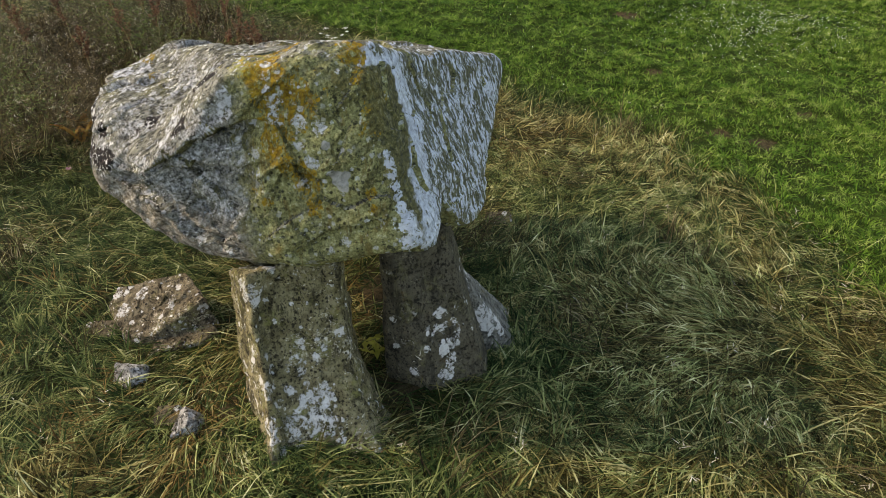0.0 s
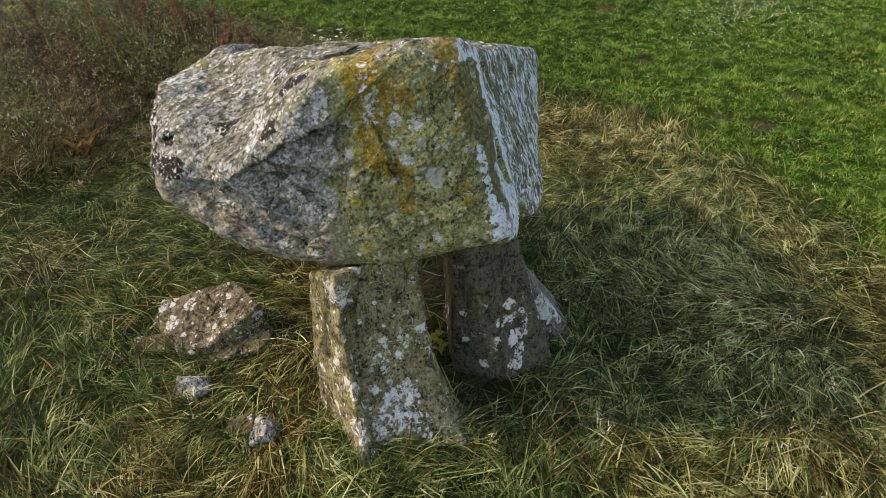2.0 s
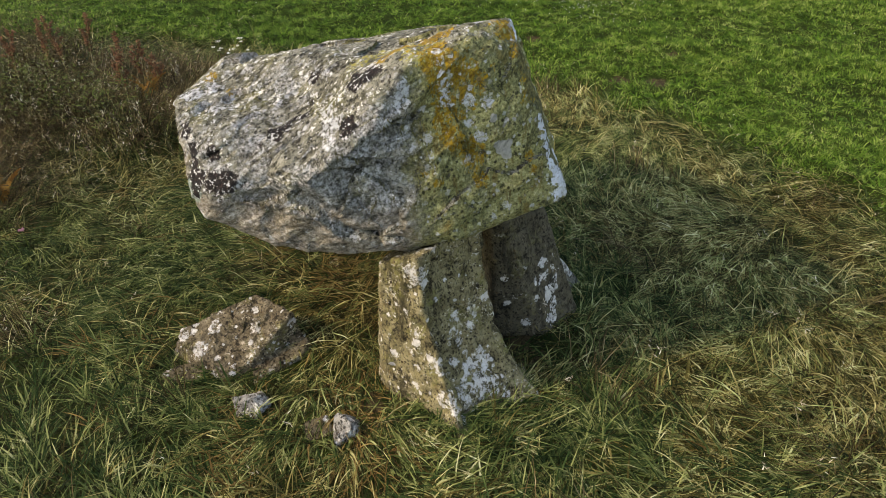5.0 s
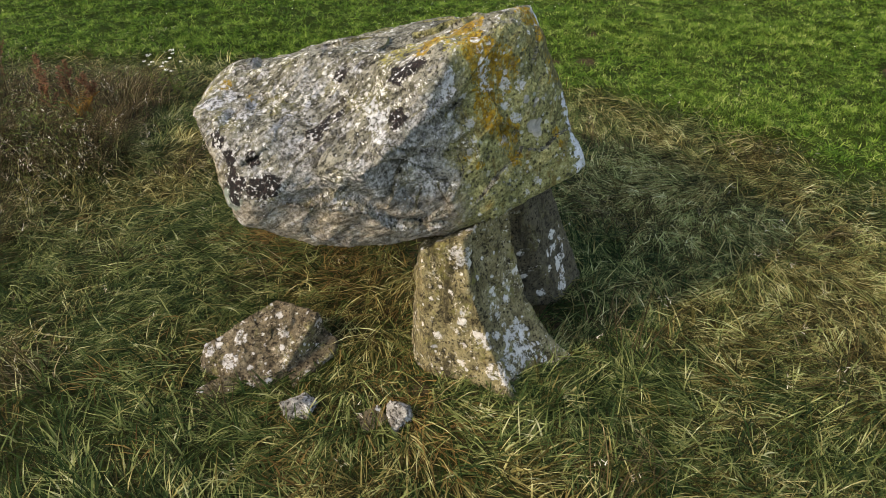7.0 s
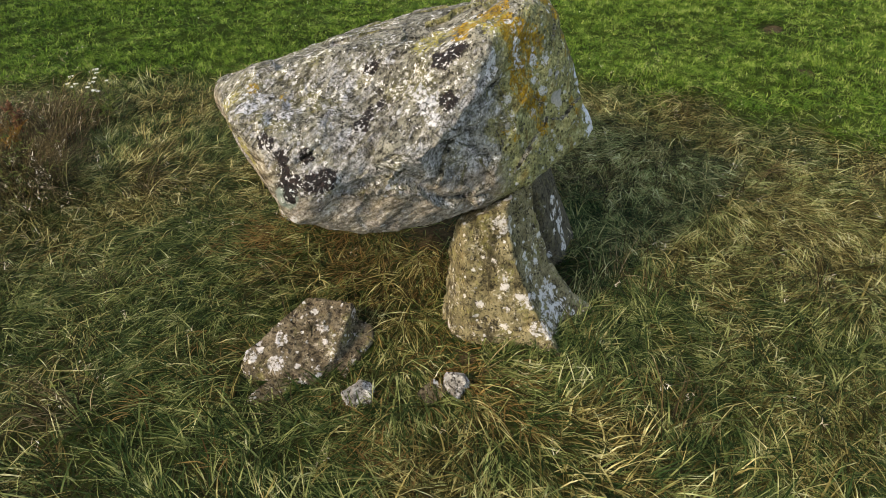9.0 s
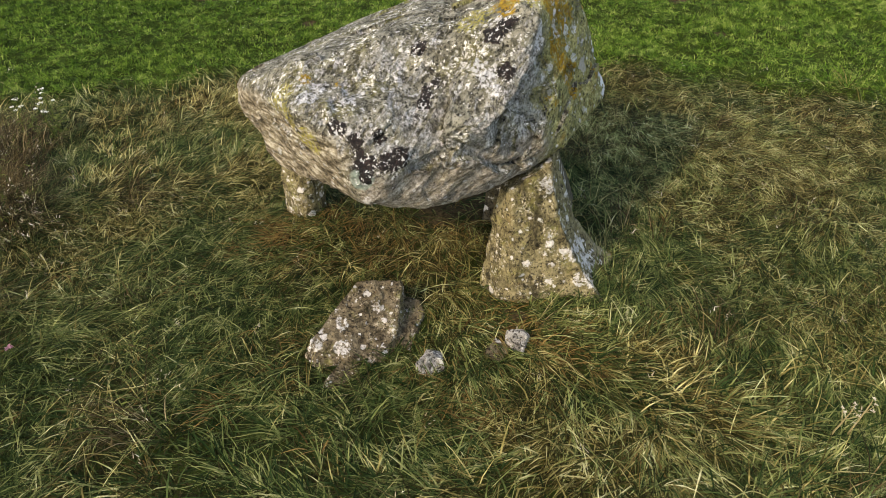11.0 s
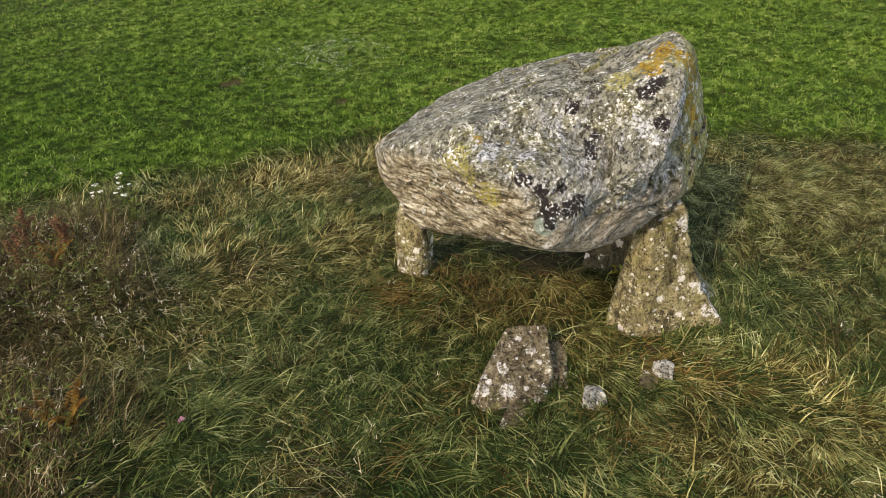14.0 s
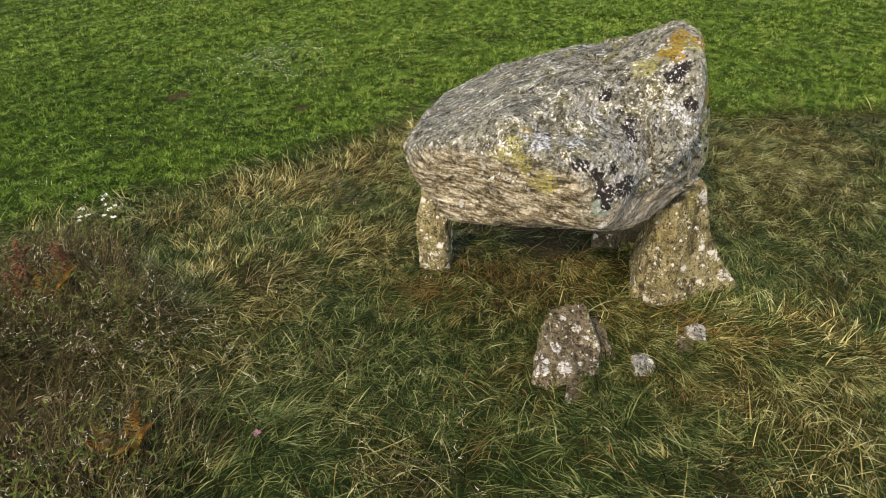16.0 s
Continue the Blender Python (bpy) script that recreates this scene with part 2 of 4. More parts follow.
    colour = k.mix(k.times(orange, 0.92), colour, k.mix(k.step(k.noise(48.0, 3.0, 0.7), 0.4, 0.6), (0.165, 0.092, 0.006), (0.32, 0.195, 0.009)))
    # small round pale colonies
    discs = k.times(k.most(lichen_discs(k, 8.5, 0.76, 0.2), lichen_discs(k, 19.0, 0.64, 0.24)), k.step(k.noise(50.0, 3.0, 0.7), 0.34, 0.5))
    colour = k.mix(k.times(discs, k.step(k.noise(2.6, 2.0), 0.35, 0.55), 0.85), colour, (0.50, 0.50, 0.51))
    white = k.times(blotches(k, WHITE_LICHEN, 1.5, 13.0), k.step(k.noise(36.0, 5.0, 0.8), 0.44, 0.54))
    colour = k.mix(k.times(white, 0.9), colour, (0.62, 0.62, 0.64))
    # thick white crust run down over the eastern side, skylight's blue put into its colour
    run = k.math("ADD", k.times(k.noise(9.0, 4.0, 0.6, k.scaled((2.6, 2.6, 0.55))), 0.65), k.times(k.noise(30.0, 5.0, 0.8), 0.35))
    edge = k.math("MULTIPLY_ADD", k.noise(5.0, 4.0, 0.6, k.scaled((1.0, 1.0, 0.5))), 0.5, nx)
    wander = k.math("MULTIPLY_ADD", k.noise(9.0, 5.0, 0.7), 0.22, -0.11)
    slant = k.math("MULTIPLY", k.math("MAXIMUM", k.math("SUBTRACT", 0.4, z), 0.0), 0.6)
    brow = k.step(z, 0.60, 0.70, (0.0, 0.22))
    behind = k.math("ADD", k.math("ADD", y, 0.66), k.math("ADD", slant, k.math("ADD", brow, wander)))
    beyond = k.step(k.math("MULTIPLY_ADD", k.noise(7.0, 4.0, 0.7), 0.2, x), 0.66, 0.72)
    east = k.times(k.step(edge, 0.50, 0.62), k.step(behind, -0.02, 0.03), beyond)
    solid = k.step(k.math("MULTIPLY_ADD", k.noise(40.0, 5.0, 0.8), 0.25, k.math("ADD", run, k.step(behind, 0.10, 0.30, (0.10, 0.0)))), 0.61, 0.65)
    shade_film = k.times(k.step(edge, 0.50, 0.62), k.step(behind, 0.03, -0.02))
    colour = k.mix(k.times(shade_film, 0.9), colour, k.ramp(k.noise(34.0, 6.0, 0.8), (0.38, (0.025, 0.024, 0.010)), (0.48, (0.085, 0.08, 0.03)), (0.58, (0.17, 0.145, 0.05)), (0.66, (0.33, 0.31, 0.22))))
    colour = k.mix(k.times(east, 0.85), colour, k.ramp(k.noise(38.0, 5.0, 0.8), (0.38, (0.03, 0.03, 0.018)), (0.5, (0.10, 0.095, 0.05)), (0.62, (0.22, 0.21, 0.13))))
    slit = k.step(k.noise(1.0, 5.0, 0.75, k.scaled((30.0, 30.0, 6.0)), 0.6), 0.47, 0.42)
    solid = k.times(solid, k.math("SUBTRACT", 1.0, k.times(slit, k.step(behind, 0.05, 0.25, (0.35, 1.0)))))
    colour = k.mix(k.times(east, solid, 0.95), colour, k.mix(k.step(k.noise(45.0, 3.0, 0.7), 0.35, 0.6), (0.44, 0.465, 0.53), (0.70, 0.725, 0.80)))
    tongue = k.times(south, blotches(k, ((0.70, -1.0, 0.23, 0.025), (0.71, -1.01, 0.18, 0.03), (0.73, -1.03, 0.12, 0.033), (0.75, -1.04, 0.06, 0.036), (0.765, -1.06, 0.0, 0.04), (0.785, -1.07, -0.06, 0.045), (0.81, -1.08, -0.12, 0.05), (0.83, -1.09, -0.18, 0.075), (0.84, -1.1, -0.25, 0.075)), 2.2, 26.0))
    colour = k.mix(k.times(tongue, k.step(k.noise(40.0, 5.0, 0.8), 0.38, 0.46), 0.95), colour, (0.58, 0.60, 0.66))
    colour = k.mix(blotches(k, PALE_SCAR, 1.1, 10.0), colour, k.mix(k.noise(40.0, 4.0, 0.7), (0.22, 0.21, 0.18), (0.44, 0.42, 0.39)))
    colour = k.mix(k.times(blotches(k, TEAL_CRUST, 0.3), 0.8), colour, (0.20, 0.25, 0.22))
    halo = k.times(blotches(k, tuple((a, b, c, 1.3 * r) for a, b, c, r in BLACK_LICHEN), 1.0, 15.0), k.step(k.noise(34.0, 4.0, 0.7), 0.57, 0.60))
    colour = k.mix(k.times(halo, 0.9), colour, (0.62, 0.62, 0.64))
    black = k.times(blotches(k, tuple((a, b, c, 1.02 * r) for a, b, c, r in BLACK_LICHEN), 1.2, 16.0), k.step(k.noise(34.0, 4.0, 0.72), 0.575, 0.545))
    colour = k.mix(k.times(black, 0.98), colour, k.mix(k.step(k.noise(90.0, 2.0), 0.5, 0.65), (0.008, 0.007, 0.008), (0.032, 0.018, 0.016)))
    height = k.math("ADD", height, k.math("ADD", k.times(grain, 1.2), k.times(k.math("ADD", black, white), 0.25)))
    return k, colour, height


def plain_rock(name, dark, mid, pale, white, colonies=0.62, size=0.26, moss=0.4, scale=9.0, patches=(), speck=1.1):
    """Brownish weathered rock with pale lichen colonies and a yellow-green film."""
    k = Nodes(name, 0.93, 0.2)
    colour, height = rock_base(k, dark, mid, pale, white, None, speck)
    pits = k.noise(13.0, 5.0, 0.78, k.scaled((1.0, 1.0, 0.6)), 1.6)
    colour = k.mix(k.step(pits, 0.45, 0.35, (0.0, 0.85)), colour, tuple(c * 0.25 for c in dark))
    colour = k.mix(k.times(k.step(k.noise(5.5, 4.0, 0.65), 0.50, 0.66, (0.0, moss)), k.step(k.noise(30.0, 4.0, 0.75), 0.4, 0.56)), colour, (0.18, 0.168, 0.05))
    colour = k.mix(k.times(k.step(k.noise(10.0, 4.0, 0.7), 0.58, 0.70), 0.3), colour, (0.17, 0.095, 0.025))
    run = k.noise(1.0, 4.0, 0.7, k.scaled((11.0, 11.0, 1.8)))
    colour = k.mix(k.step(run, 0.46, 0.38, (0.0, 0.6)), colour, tuple(c * 0.5 for c in dark))
    colour = k.mix(k.step(run, 0.57, 0.66, (0.0, 0.45)), colour, pale)
    lichen = k.most(lichen_discs(k, scale, colonies, size, 0.52), lichen_discs(k, scale * 2.3, colonies + 0.22, size, 0.55), k.times(k.step(k.noise(11.0, 5.0, 0.75), 0.60, 0.66), k.step(k.noise(2.0, 2.0), 0.45, 0.6)))
    if patches:
        lichen = k.most(lichen, k.times(blotches(k, patches, 1.4, 12.0), k.step(k.noise(24.0, 5.0, 0.8), 0.45, 0.53)))
    lichen = k.times(lichen, k.step(k.noise(50.0, 4.0, 0.75), 0.30, 0.42))
    colour = k.mix(k.times(lichen, 0.9), colour, k.mix(k.noise(60.0, 3.0, 0.7), (0.44, 0.42, 0.40), (0.74, 0.71, 0.70)))
    k.bump(k.math("ADD", height, k.times(k.math("ADD", pits, k.times(lichen, 0.3)), 1.2)), 1.0, 0.012)
    return k.done(colour)


def blade_material(name, stops, patch, patch_scale=0.9, clump=0.0, clump_scale=7.0, darker_areas=()):
    """Grass blades: each blade its own tone, tufts and the whole sward in patches."""
    k = Nodes(name, 0.7, 0.07)
    island = k.tree.nodes.new("ShaderNodeNewGeometry").outputs["Random Per Island"]
    tone = k.math("MULTIPLY_ADD", island, 1.0 - patch * 0.5 - clump * 0.5, 0.0)
    tone = k.math("ADD", tone, k.math("MULTIPLY_ADD", k.noise(patch_scale, 3.0, 0.6), patch, -patch * 0.25))
    if clump:
        tone = k.math("ADD", tone, k.step(k.noise(clump_scale, 4.0, 0.65), 0.33, 0.67, (-clump * 0.35, clump * 0.65)))
    for x, y, reach, less in darker_areas:
        away = k.tree.nodes.new("ShaderNodeVectorMath")
        away.operation = "DISTANCE"
        k.put(away.inputs[0], k.scaled((1.0, 1.0, 0.0)))
        away.inputs[1].default_value = (x, y, 0.0)
        tone = k.math("SUBTRACT", tone, k.step(away.outputs["Value"], reach * 1.3, reach * 0.4, (0.0, less)))
    colour = k.ramp(tone, *stops)
    k.put(k.bsdf.inputs["Base Color"], colour)
    thin = k.tree.nodes.new("ShaderNodeBsdfTranslucent")
    k.put(thin.inputs[0], colour)
    blend = k.tree.nodes.new("ShaderNodeMixShader")
    blend.inputs[0].default_value = 0.2
    k.put(blend.inputs[1], k.bsdf.outputs[0])
    k.put(blend.inputs[2], thin.outputs[0])
    k.put(k.tree.nodes["Material Output"].inputs[0], blend.outputs[0])
    return k.mat


def ground_material():
    k = Nodes("turf_and_thatch", 0.95, 0.05)
    mixed = k.math("ADD", k.times(k.noise(0.8, 5.0), 0.55), k.times(k.noise(16.0, 5.0, 0.75), 0.45))
    colour = k.ramp(mixed, (0.32, (0.010, 0.012, 0.004)), (0.48, (0.022, 0.032, 0.007)), (0.62, (0.042, 0.062, 0.011)), (0.75, (0.09, 0.09, 0.026)))
    soil = blotches(k, ((-0.28, 4.8, -0.05, 0.5), (-0.42, 3.62, -0.05, 0.3), (-0.35, 3.35, -0.05, 0.15), (-1.55, 3.38, -0.05, 0.1), (3.25, 7.4, 0.0, 0.13), (3.65, 7.15, 0.0, 0.15), (4.45, 7.85, 0.0, 0.12), (3.1, 11.7, 0.0, 0.2), (2.95, 9.3, 0.0, 0.12), (6.6, 4.4, 0.0, 0.16), (5.3, 3.4, 0.0, 0.13)), 1.3, 8.0)
    colour = k.mix(k.times(soil, 0.9), colour, k.ramp(k.noise(22.0, 4.0, 0.7), (0.4, (0.030, 0.021, 0.012)), (0.6, (0.085, 0.057, 0.032))))
    k.bump(k.noise(30.0, 5.0, 0.75), 0.9, 0.03)
    return k.done(colour)


k, c, h = capstone_material()
k.bump(h, 1.0, 0.020)
CAPSTONE = k.done(c)
WARM_ROCK = ((0.042, 0.034, 0.016), (0.125, 0.104, 0.052), (0.235, 0.200, 0.110), (0.56, 0.51, 0.42))
ROCK = plain_rock("brownish_upright_rock", *WARM_ROCK, 0.56, 0.25, 0.7, 9.0,
                  ((-0.18, -0.20, 0.58, 0.07), (0.19, -0.38, -0.20, 0.10), (0.07, -0.52, -0.27, 0.09), (0.34, -0.6, -0.36, 0.08), (0.15, -0.25, 0.29, 0.05), (0.20, -0.45, -0.32, 0.09), (-0.14, -0.42, -0.05, 0.06), (-0.14, -0.55, -0.28, 0.08)))
PALE_UPRIGHT = plain_rock("pale_spotted_rock", (0.055, 0.045, 0.020), (0.145, 0.122, 0.058), (0.24, 0.205, 0.115), (0.50, 0.46, 0.38), 0.45, 0.32, 0.95, 10.0)
SHADED_ROCK = plain_rock("shade_darkened_upright_rock", (0.040, 0.034, 0.022), (0.068, 0.058, 0.038), (0.098, 0.084, 0.057), (0.15, 0.135, 0.10), 0.9, 0.3, 0.25, 9.0,
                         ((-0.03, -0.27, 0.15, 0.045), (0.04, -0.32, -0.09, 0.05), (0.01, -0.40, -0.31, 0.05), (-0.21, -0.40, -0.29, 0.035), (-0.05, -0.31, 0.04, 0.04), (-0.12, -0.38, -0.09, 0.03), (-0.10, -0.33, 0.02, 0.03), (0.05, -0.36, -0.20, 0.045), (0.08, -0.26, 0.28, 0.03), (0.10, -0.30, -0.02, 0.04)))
SIDE_ROCK = plain_rock("bluish_packing_rock", (0.06, 0.056, 0.046), (0.12, 0.112, 0.095), (0.20, 0.19, 0.165), (0.36, 0.35, 0.34), 0.75, 0.3, 0.25, 9.0, ((0.1, -0.1, 0.08, 0.09), (0.17, -0.08, -0.06, 0.08)))
FALLEN_ROCK = plain_rock("brown_fallen_rock", (0.034, 0.026, 0.015), (0.100, 0.077, 0.046), (0.185, 0.150, 0.098), (0.42, 0.36, 0.28), 0.55, 0.26, 0.7, 11.0, ((0.12, -0.05, 0.2, 0.05), (-0.3, 0.0, 0.05, 0.06), (-0.15, 0.1, 0.15, 0.05), (-0.40, 0.20, 0.08, 0.06), (-0.10, 0.20, 0.27, 0.05), (0.40, -0.10, 0.18, 0.04), (0.13, -0.06, 0.17, 0.05)))
WHITE_ROCK = plain_rock("white_crusted_rock", (0.08, 0.07, 0.06), (0.20, 0.185, 0.165), (0.38, 0.365, 0.345), (0.60, 0.59, 0.58), 0.5, 0.3, 0.3, 13.0)
GROUND = ground_material()
LONG_GREEN = blade_material("long_green_grass", ((0.0, (0.004, 0.010, 0.002)), (0.32, (0.021, 0.042, 0.011)), (0.6, (0.088, 0.114, 0.034)), (0.82, (0.255, 0.266, 0.098)), (1.0, (0.56, 0.54, 0.34))), 0.35, 0.9, 0.3, 5.0)
LONG_DRY = blade_material("dry_grass", ((0.0, (0.012, 0.010, 0.003)), (0.35, (0.061, 0.051, 0.013)), (0.62, (0.220, 0.186, 0.064)), (0.82, (0.480, 0.428, 0.185)), (1.0, (0.74, 0.72, 0.42))), 0.3, 0.9, 0.35, 5.0)
PALE_GREEN = blade_material("pale_laid_grass", ((0.0, (0.010, 0.015, 0.004)), (0.3, (0.055, 0.068, 0.022)), (0.6, (0.22, 0.25, 0.08)), (0.85, (0.47, 0.49, 0.21)), (1.0, (0.72, 0.71, 0.45))), 0.3, 0.9, 0.4, 5.0)
RUST_GRASS = blade_material("rusty_grass", ((0.0, (0.040, 0.020, 0.007)), (0.5, (0.135, 0.085, 0.028)), (0.85, (0.25, 0.165, 0.055)), (1.0, (0.42, 0.34, 0.15))), 0.4)
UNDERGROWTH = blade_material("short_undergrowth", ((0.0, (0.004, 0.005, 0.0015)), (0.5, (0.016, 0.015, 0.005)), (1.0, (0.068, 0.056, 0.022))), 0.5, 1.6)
BROWN_WEED = blade_material("withered_weed", ((0.0, (0.008, 0.005, 0.003)), (0.4, (0.040, 0.030, 0.012)), (0.75, (0.125, 0.094, 0.042)), (1.0, (0.46, 0.38, 0.23))), 0.4, 2.0, 0.3, 6.0)
PASTURE = blade_material("grazed_grass", ((0.0, (0.010, 0.026, 0.003)), (0.35, (0.060, 0.114, 0.013)), (0.65, (0.146, 0.222, 0.033)), (1.0, (0.42, 0.46, 0.16))), 0.4, 1.1, 0.75, 6.5, ((1.0, 13.5, 4.5, 0.16),))
WEED_GREEN = blade_material("weed_leaves_green", ((0.0, (0.015, 0.026, 0.006)), (0.5, (0.066, 0.088, 0.018)), (1.0, (0.165, 0.190, 0.050))), 0.4, 2.0)
FERN = blade_material("orange_fern", ((0.0, (0.09, 0.04, 0.010)), (0.5, (0.20, 0.095, 0.018)), (1.0, (0.32, 0.18, 0.04))), 0.3, 6.0)
PETAL = blade_material("white_petal", ((0.0, (0.62, 0.62, 0.55)), (1.0, (0.82, 0.82, 0.78))), 0.3, 6.0)
PINK = blade_material("pink_petal", ((0.0, (0.24, 0.10, 0.14)), (1.0, (0.36, 0.20, 0.25))), 0.3, 6.0)
RUST_SEED = blade_material("rusty_seed", ((0.0, (0.050, 0.024, 0.013)), (0.5, (0.125, 0.060, 0.033)), (1.0, (0.25, 0.125, 0.065))), 0.3, 3.0)
SEED = blade_material("pale_seed", ((0.0, (0.22, 0.17, 0.10)), (0.6, (0.46, 0.40, 0.30)), (1.0, (0.72, 0.67, 0.58))), 0.3, 6.0)
LIME_LEAF = blade_material("yellow_green_leaf", ((0.0, (0.16, 0.19, 0.03)), (1.0, (0.38, 0.36, 0.07))), 0.3, 6.0)
STALK = blade_material("dry_stalk", ((0.0, (0.16, 0.13, 0.06)), (1.0, (0.34, 0.29, 0.15))), 0.3, 6.0)


# ---- ground ----
BANK_Y = (-40.0, 0.0, 2.0, 4.0, 6.0, 8.0, 9.3, 10.5, 11.0, 12.0, 16.0, 40.0)
BANK_X = (14.0, 4.5, 4.1, 3.6, 3.0, 2.0, 0.6, -0.5, -1.2, -2.5, -9.0, -40.0)


def rough(x, y):
    """1 in the unmown ring round the stones, 0 on the grazed pasture, by the line where the two meet."""
    wobble = 0.16 * np.sin(2.3 * x + 1.1 * y) + 0.12 * np.sin(5.1 * y - 1.7 * x)
    return np.clip((np.interp(y, BANK_Y, BANK_X) - x + wobble) / 0.35 + 0.5, 0.0, 1.0)


def ground_height(x, y):
    r = rough(x, y)
    lumps = 0.022 * np.sin(1.9 * x + 0.6) * np.sin(1.6 * y) + 0.012 * np.sin(4.3 * x - 2.1 * y) + 0.008 * np.sin(7.7 * y + 3.2 * x)
    mound = 0.11 * np.exp(-((x + 1.2) ** 2 + (y - 5.7) ** 2) / 0.4) + 0.08 * np.exp(-((x + 0.02) ** 2 + (y - 3.5) ** 2) / 0.12) + 0.10 * np.exp(-((x + 1.0) ** 2 + (y - 3.0) ** 2) / 0.3)
    grazed = (1 - r) * 0.010 * (np.sin(7.3 * x + 2.1 * np.sin(2.3 * y)) * np.sin(6.1 * y + 1.7 * np.sin(3.1 * x)) + 0.6 * np.sin(3.4 * x - 2.9 * y))
    return 0.02 - 0.09 * r + lumps + mound + grazed


def mesh_object(name, verts, faces_flat, sides, material, parent=None):
    """A mesh of equal-sided faces from arrays."""
    me = bpy.data.meshes.new(name)
    n = len(faces_flat) // sides
    me.vertices.add(len(verts))
    me.vertices.foreach_set("co", np.asarray(verts, np.float32).ravel())
    me.loops.add(n * sides)
    me.loops.foreach_set("vertex_index", np.asarray(faces_flat, np.int32).ravel())
    me.polygons.add(n)
    me.polygons.foreach_set("loop_start", np.arange(0, n * sides, sides, dtype=np.int32))
    me.polygons.foreach_set("use_smooth", np.ones(n, bool))
    me.materials.append(material)
    me.update(calc_edges=True)
    ob = new(name, me)
    ob.parent = parent
    return ob


def build_ground():
    near = np.arange(-9, 15.01, 0.12)
    far = 14 * 1.25 ** np.arange(1, 19)
    ax = np.concatenate([-far[::-1] + 5, near, far + 1])
    ay = np.concatenate([-far[::-1] + 5, np.arange(-9, 24.01, 0.12), far + 10])
    gx, gy = np.meshgrid(ax, ay)
    verts = np.stack([gx.ravel(), gy.ravel(), ground_height(gx, gy).ravel()], 1)
    i = np.arange(len(ay) - 1)[:, None] * len(ax) + np.arange(len(ax) - 1)[None]
    faces = np.stack([i, i + 1, i + 1 + len(ax), i + len(ax)], -1)
    tagged(mesh_object("ground", verts, faces.ravel(), 4, GROUND), "mossy turf and thatch, coloured dark for the shade under the grass", "ground", kind="structure")


build_ground()


# ---- stones ----
def softly(r, p):
    return (np.sum(r ** -p, axis=1)) ** (-1.0 / p)


def unit_sphere(level, stretch):
    bm = bmesh.new()
    bmesh.ops.create_icosphere(bm, subdivisions=level, radius=1.0)
    v = np.array([q.co for q in bm.verts])
    f = np.array([[q.index for q in face.verts] for face in bm.faces])
    bm.free()
    v = v * np.array(stretch)
    return v / np.linalg.norm(v, axis=1)[:, None], f


def normals_of(v, f):
    n = np.zeros_like(v)
    fn = np.cross(v[f[:, 1]] - v[f[:, 0]], v[f[:, 2]] - v[f[:, 0]])
    for i in range(3):
        np.add.at(n, f[:, i], fn)
    return n / np.maximum(np.linalg.norm(n, axis=1), 1e-9)[:, None]


def facets(v, n, size, tilt, seed, plates=1.0):
    """Broken faces: each cell of an uneven division is tilted its own way, so that small steps run along the borders. plates: how much flatter the cells are across the layering."""
    gen = np.random.default_rng(seed)
    layer = np.array(LAYER) / np.linalg.norm(LAYER)

    def drawn(q):
        return q + (q @ layer)[:, None] * layer[None] * (plates - 1.0)
    seeds = []
    for q in drawn(v[gen.permutation(len(v))[:1500]]):
        if all(np.linalg.norm(q - other) > 0.8 * size for other in seeds):
            seeds.append(q)
    seeds = np.array(seeds)
    wobbly = v + size * 0.16 * np.sin(v[:, [1, 2, 0]] * (5.0 / size) + seed) + size * 0.07 * np.sin(v[:, [2, 0, 1]] * (13.0 / size))
    tree = kdtree.KDTree(len(seeds))
    for i, q in enumerate(seeds):
        tree.insert(q, i)
    tree.balance()
    own = np.array([tree.find(q)[1] for q in drawn(wobbly)])
    slope = gen.normal(0, 1, (len(seeds), 3))
    shift = np.einsum("ij,ij->i", drawn(v) - seeds[own], slope[own]) * tilt + gen.normal(0, 0.25 * tilt * size, len(seeds))[own]
    return v + n * np.clip(shift, -0.5 * size * tilt * 3, 0.5 * size * tilt * 3)[:, None]


def hewn(cuts, level=6, p=30, stretch=(1, 1, 1), grain=0.02, seed=0.0, shape=None, ribbed=0.25, pitted=0.3, broken=()):
    """A boulder split off by flat breaks. cuts: azimuth and elevation of a break's outward normal, and its distance from the middle."""
    way, faces = unit_sphere(level, stretch)
    cut = np.array(cuts, float)
    az, el = np.radians(cut[:, 0]), np.radians(cut[:, 1])
    nrm = np.stack([np.cos(el) * np.cos(az), np.cos(el) * np.sin(az), np.sin(el)], 1)
    facing = np.maximum(way @ nrm.T, 1e-3)
    v = way * softly(cut[:, 2][None] / facing, p)[:, None]
    if shape is not None:
        v = shape(v, normals_of(v, faces))
    for i, (size, tilt, plates) in enumerate(broken):
        v = facets(v, normals_of(v, faces), size, tilt, int(seed) + i, plates)
    n = normals_of(v, faces)
    off = Vector((seed, seed * 0.7, -seed))
    bump = np.array([noise.fractal(Vector(q) * 2.2 + off, 0.9, 2.1, 6) for q in v])
    pits = np.array([noise.turbulence(Vector(q) * 9.0 + off, 3, True) for q in v])
    q2 = v * 2.0 + (v @ np.array(LAYER))[:, None] * np.array(LAYER)[None] * 7.0
    ribs = np.array([noise.ridged_multi_fractal(Vector(q) + off, 0.9, 2.2, 4, 1.0, 2.0) for q in q2])
    v = v + n * (grain * 0.8 * bump - grain * pitted * (pits - 0.5) + grain * ribbed * (ribs - 1.0))[:, None]
    return v, faces


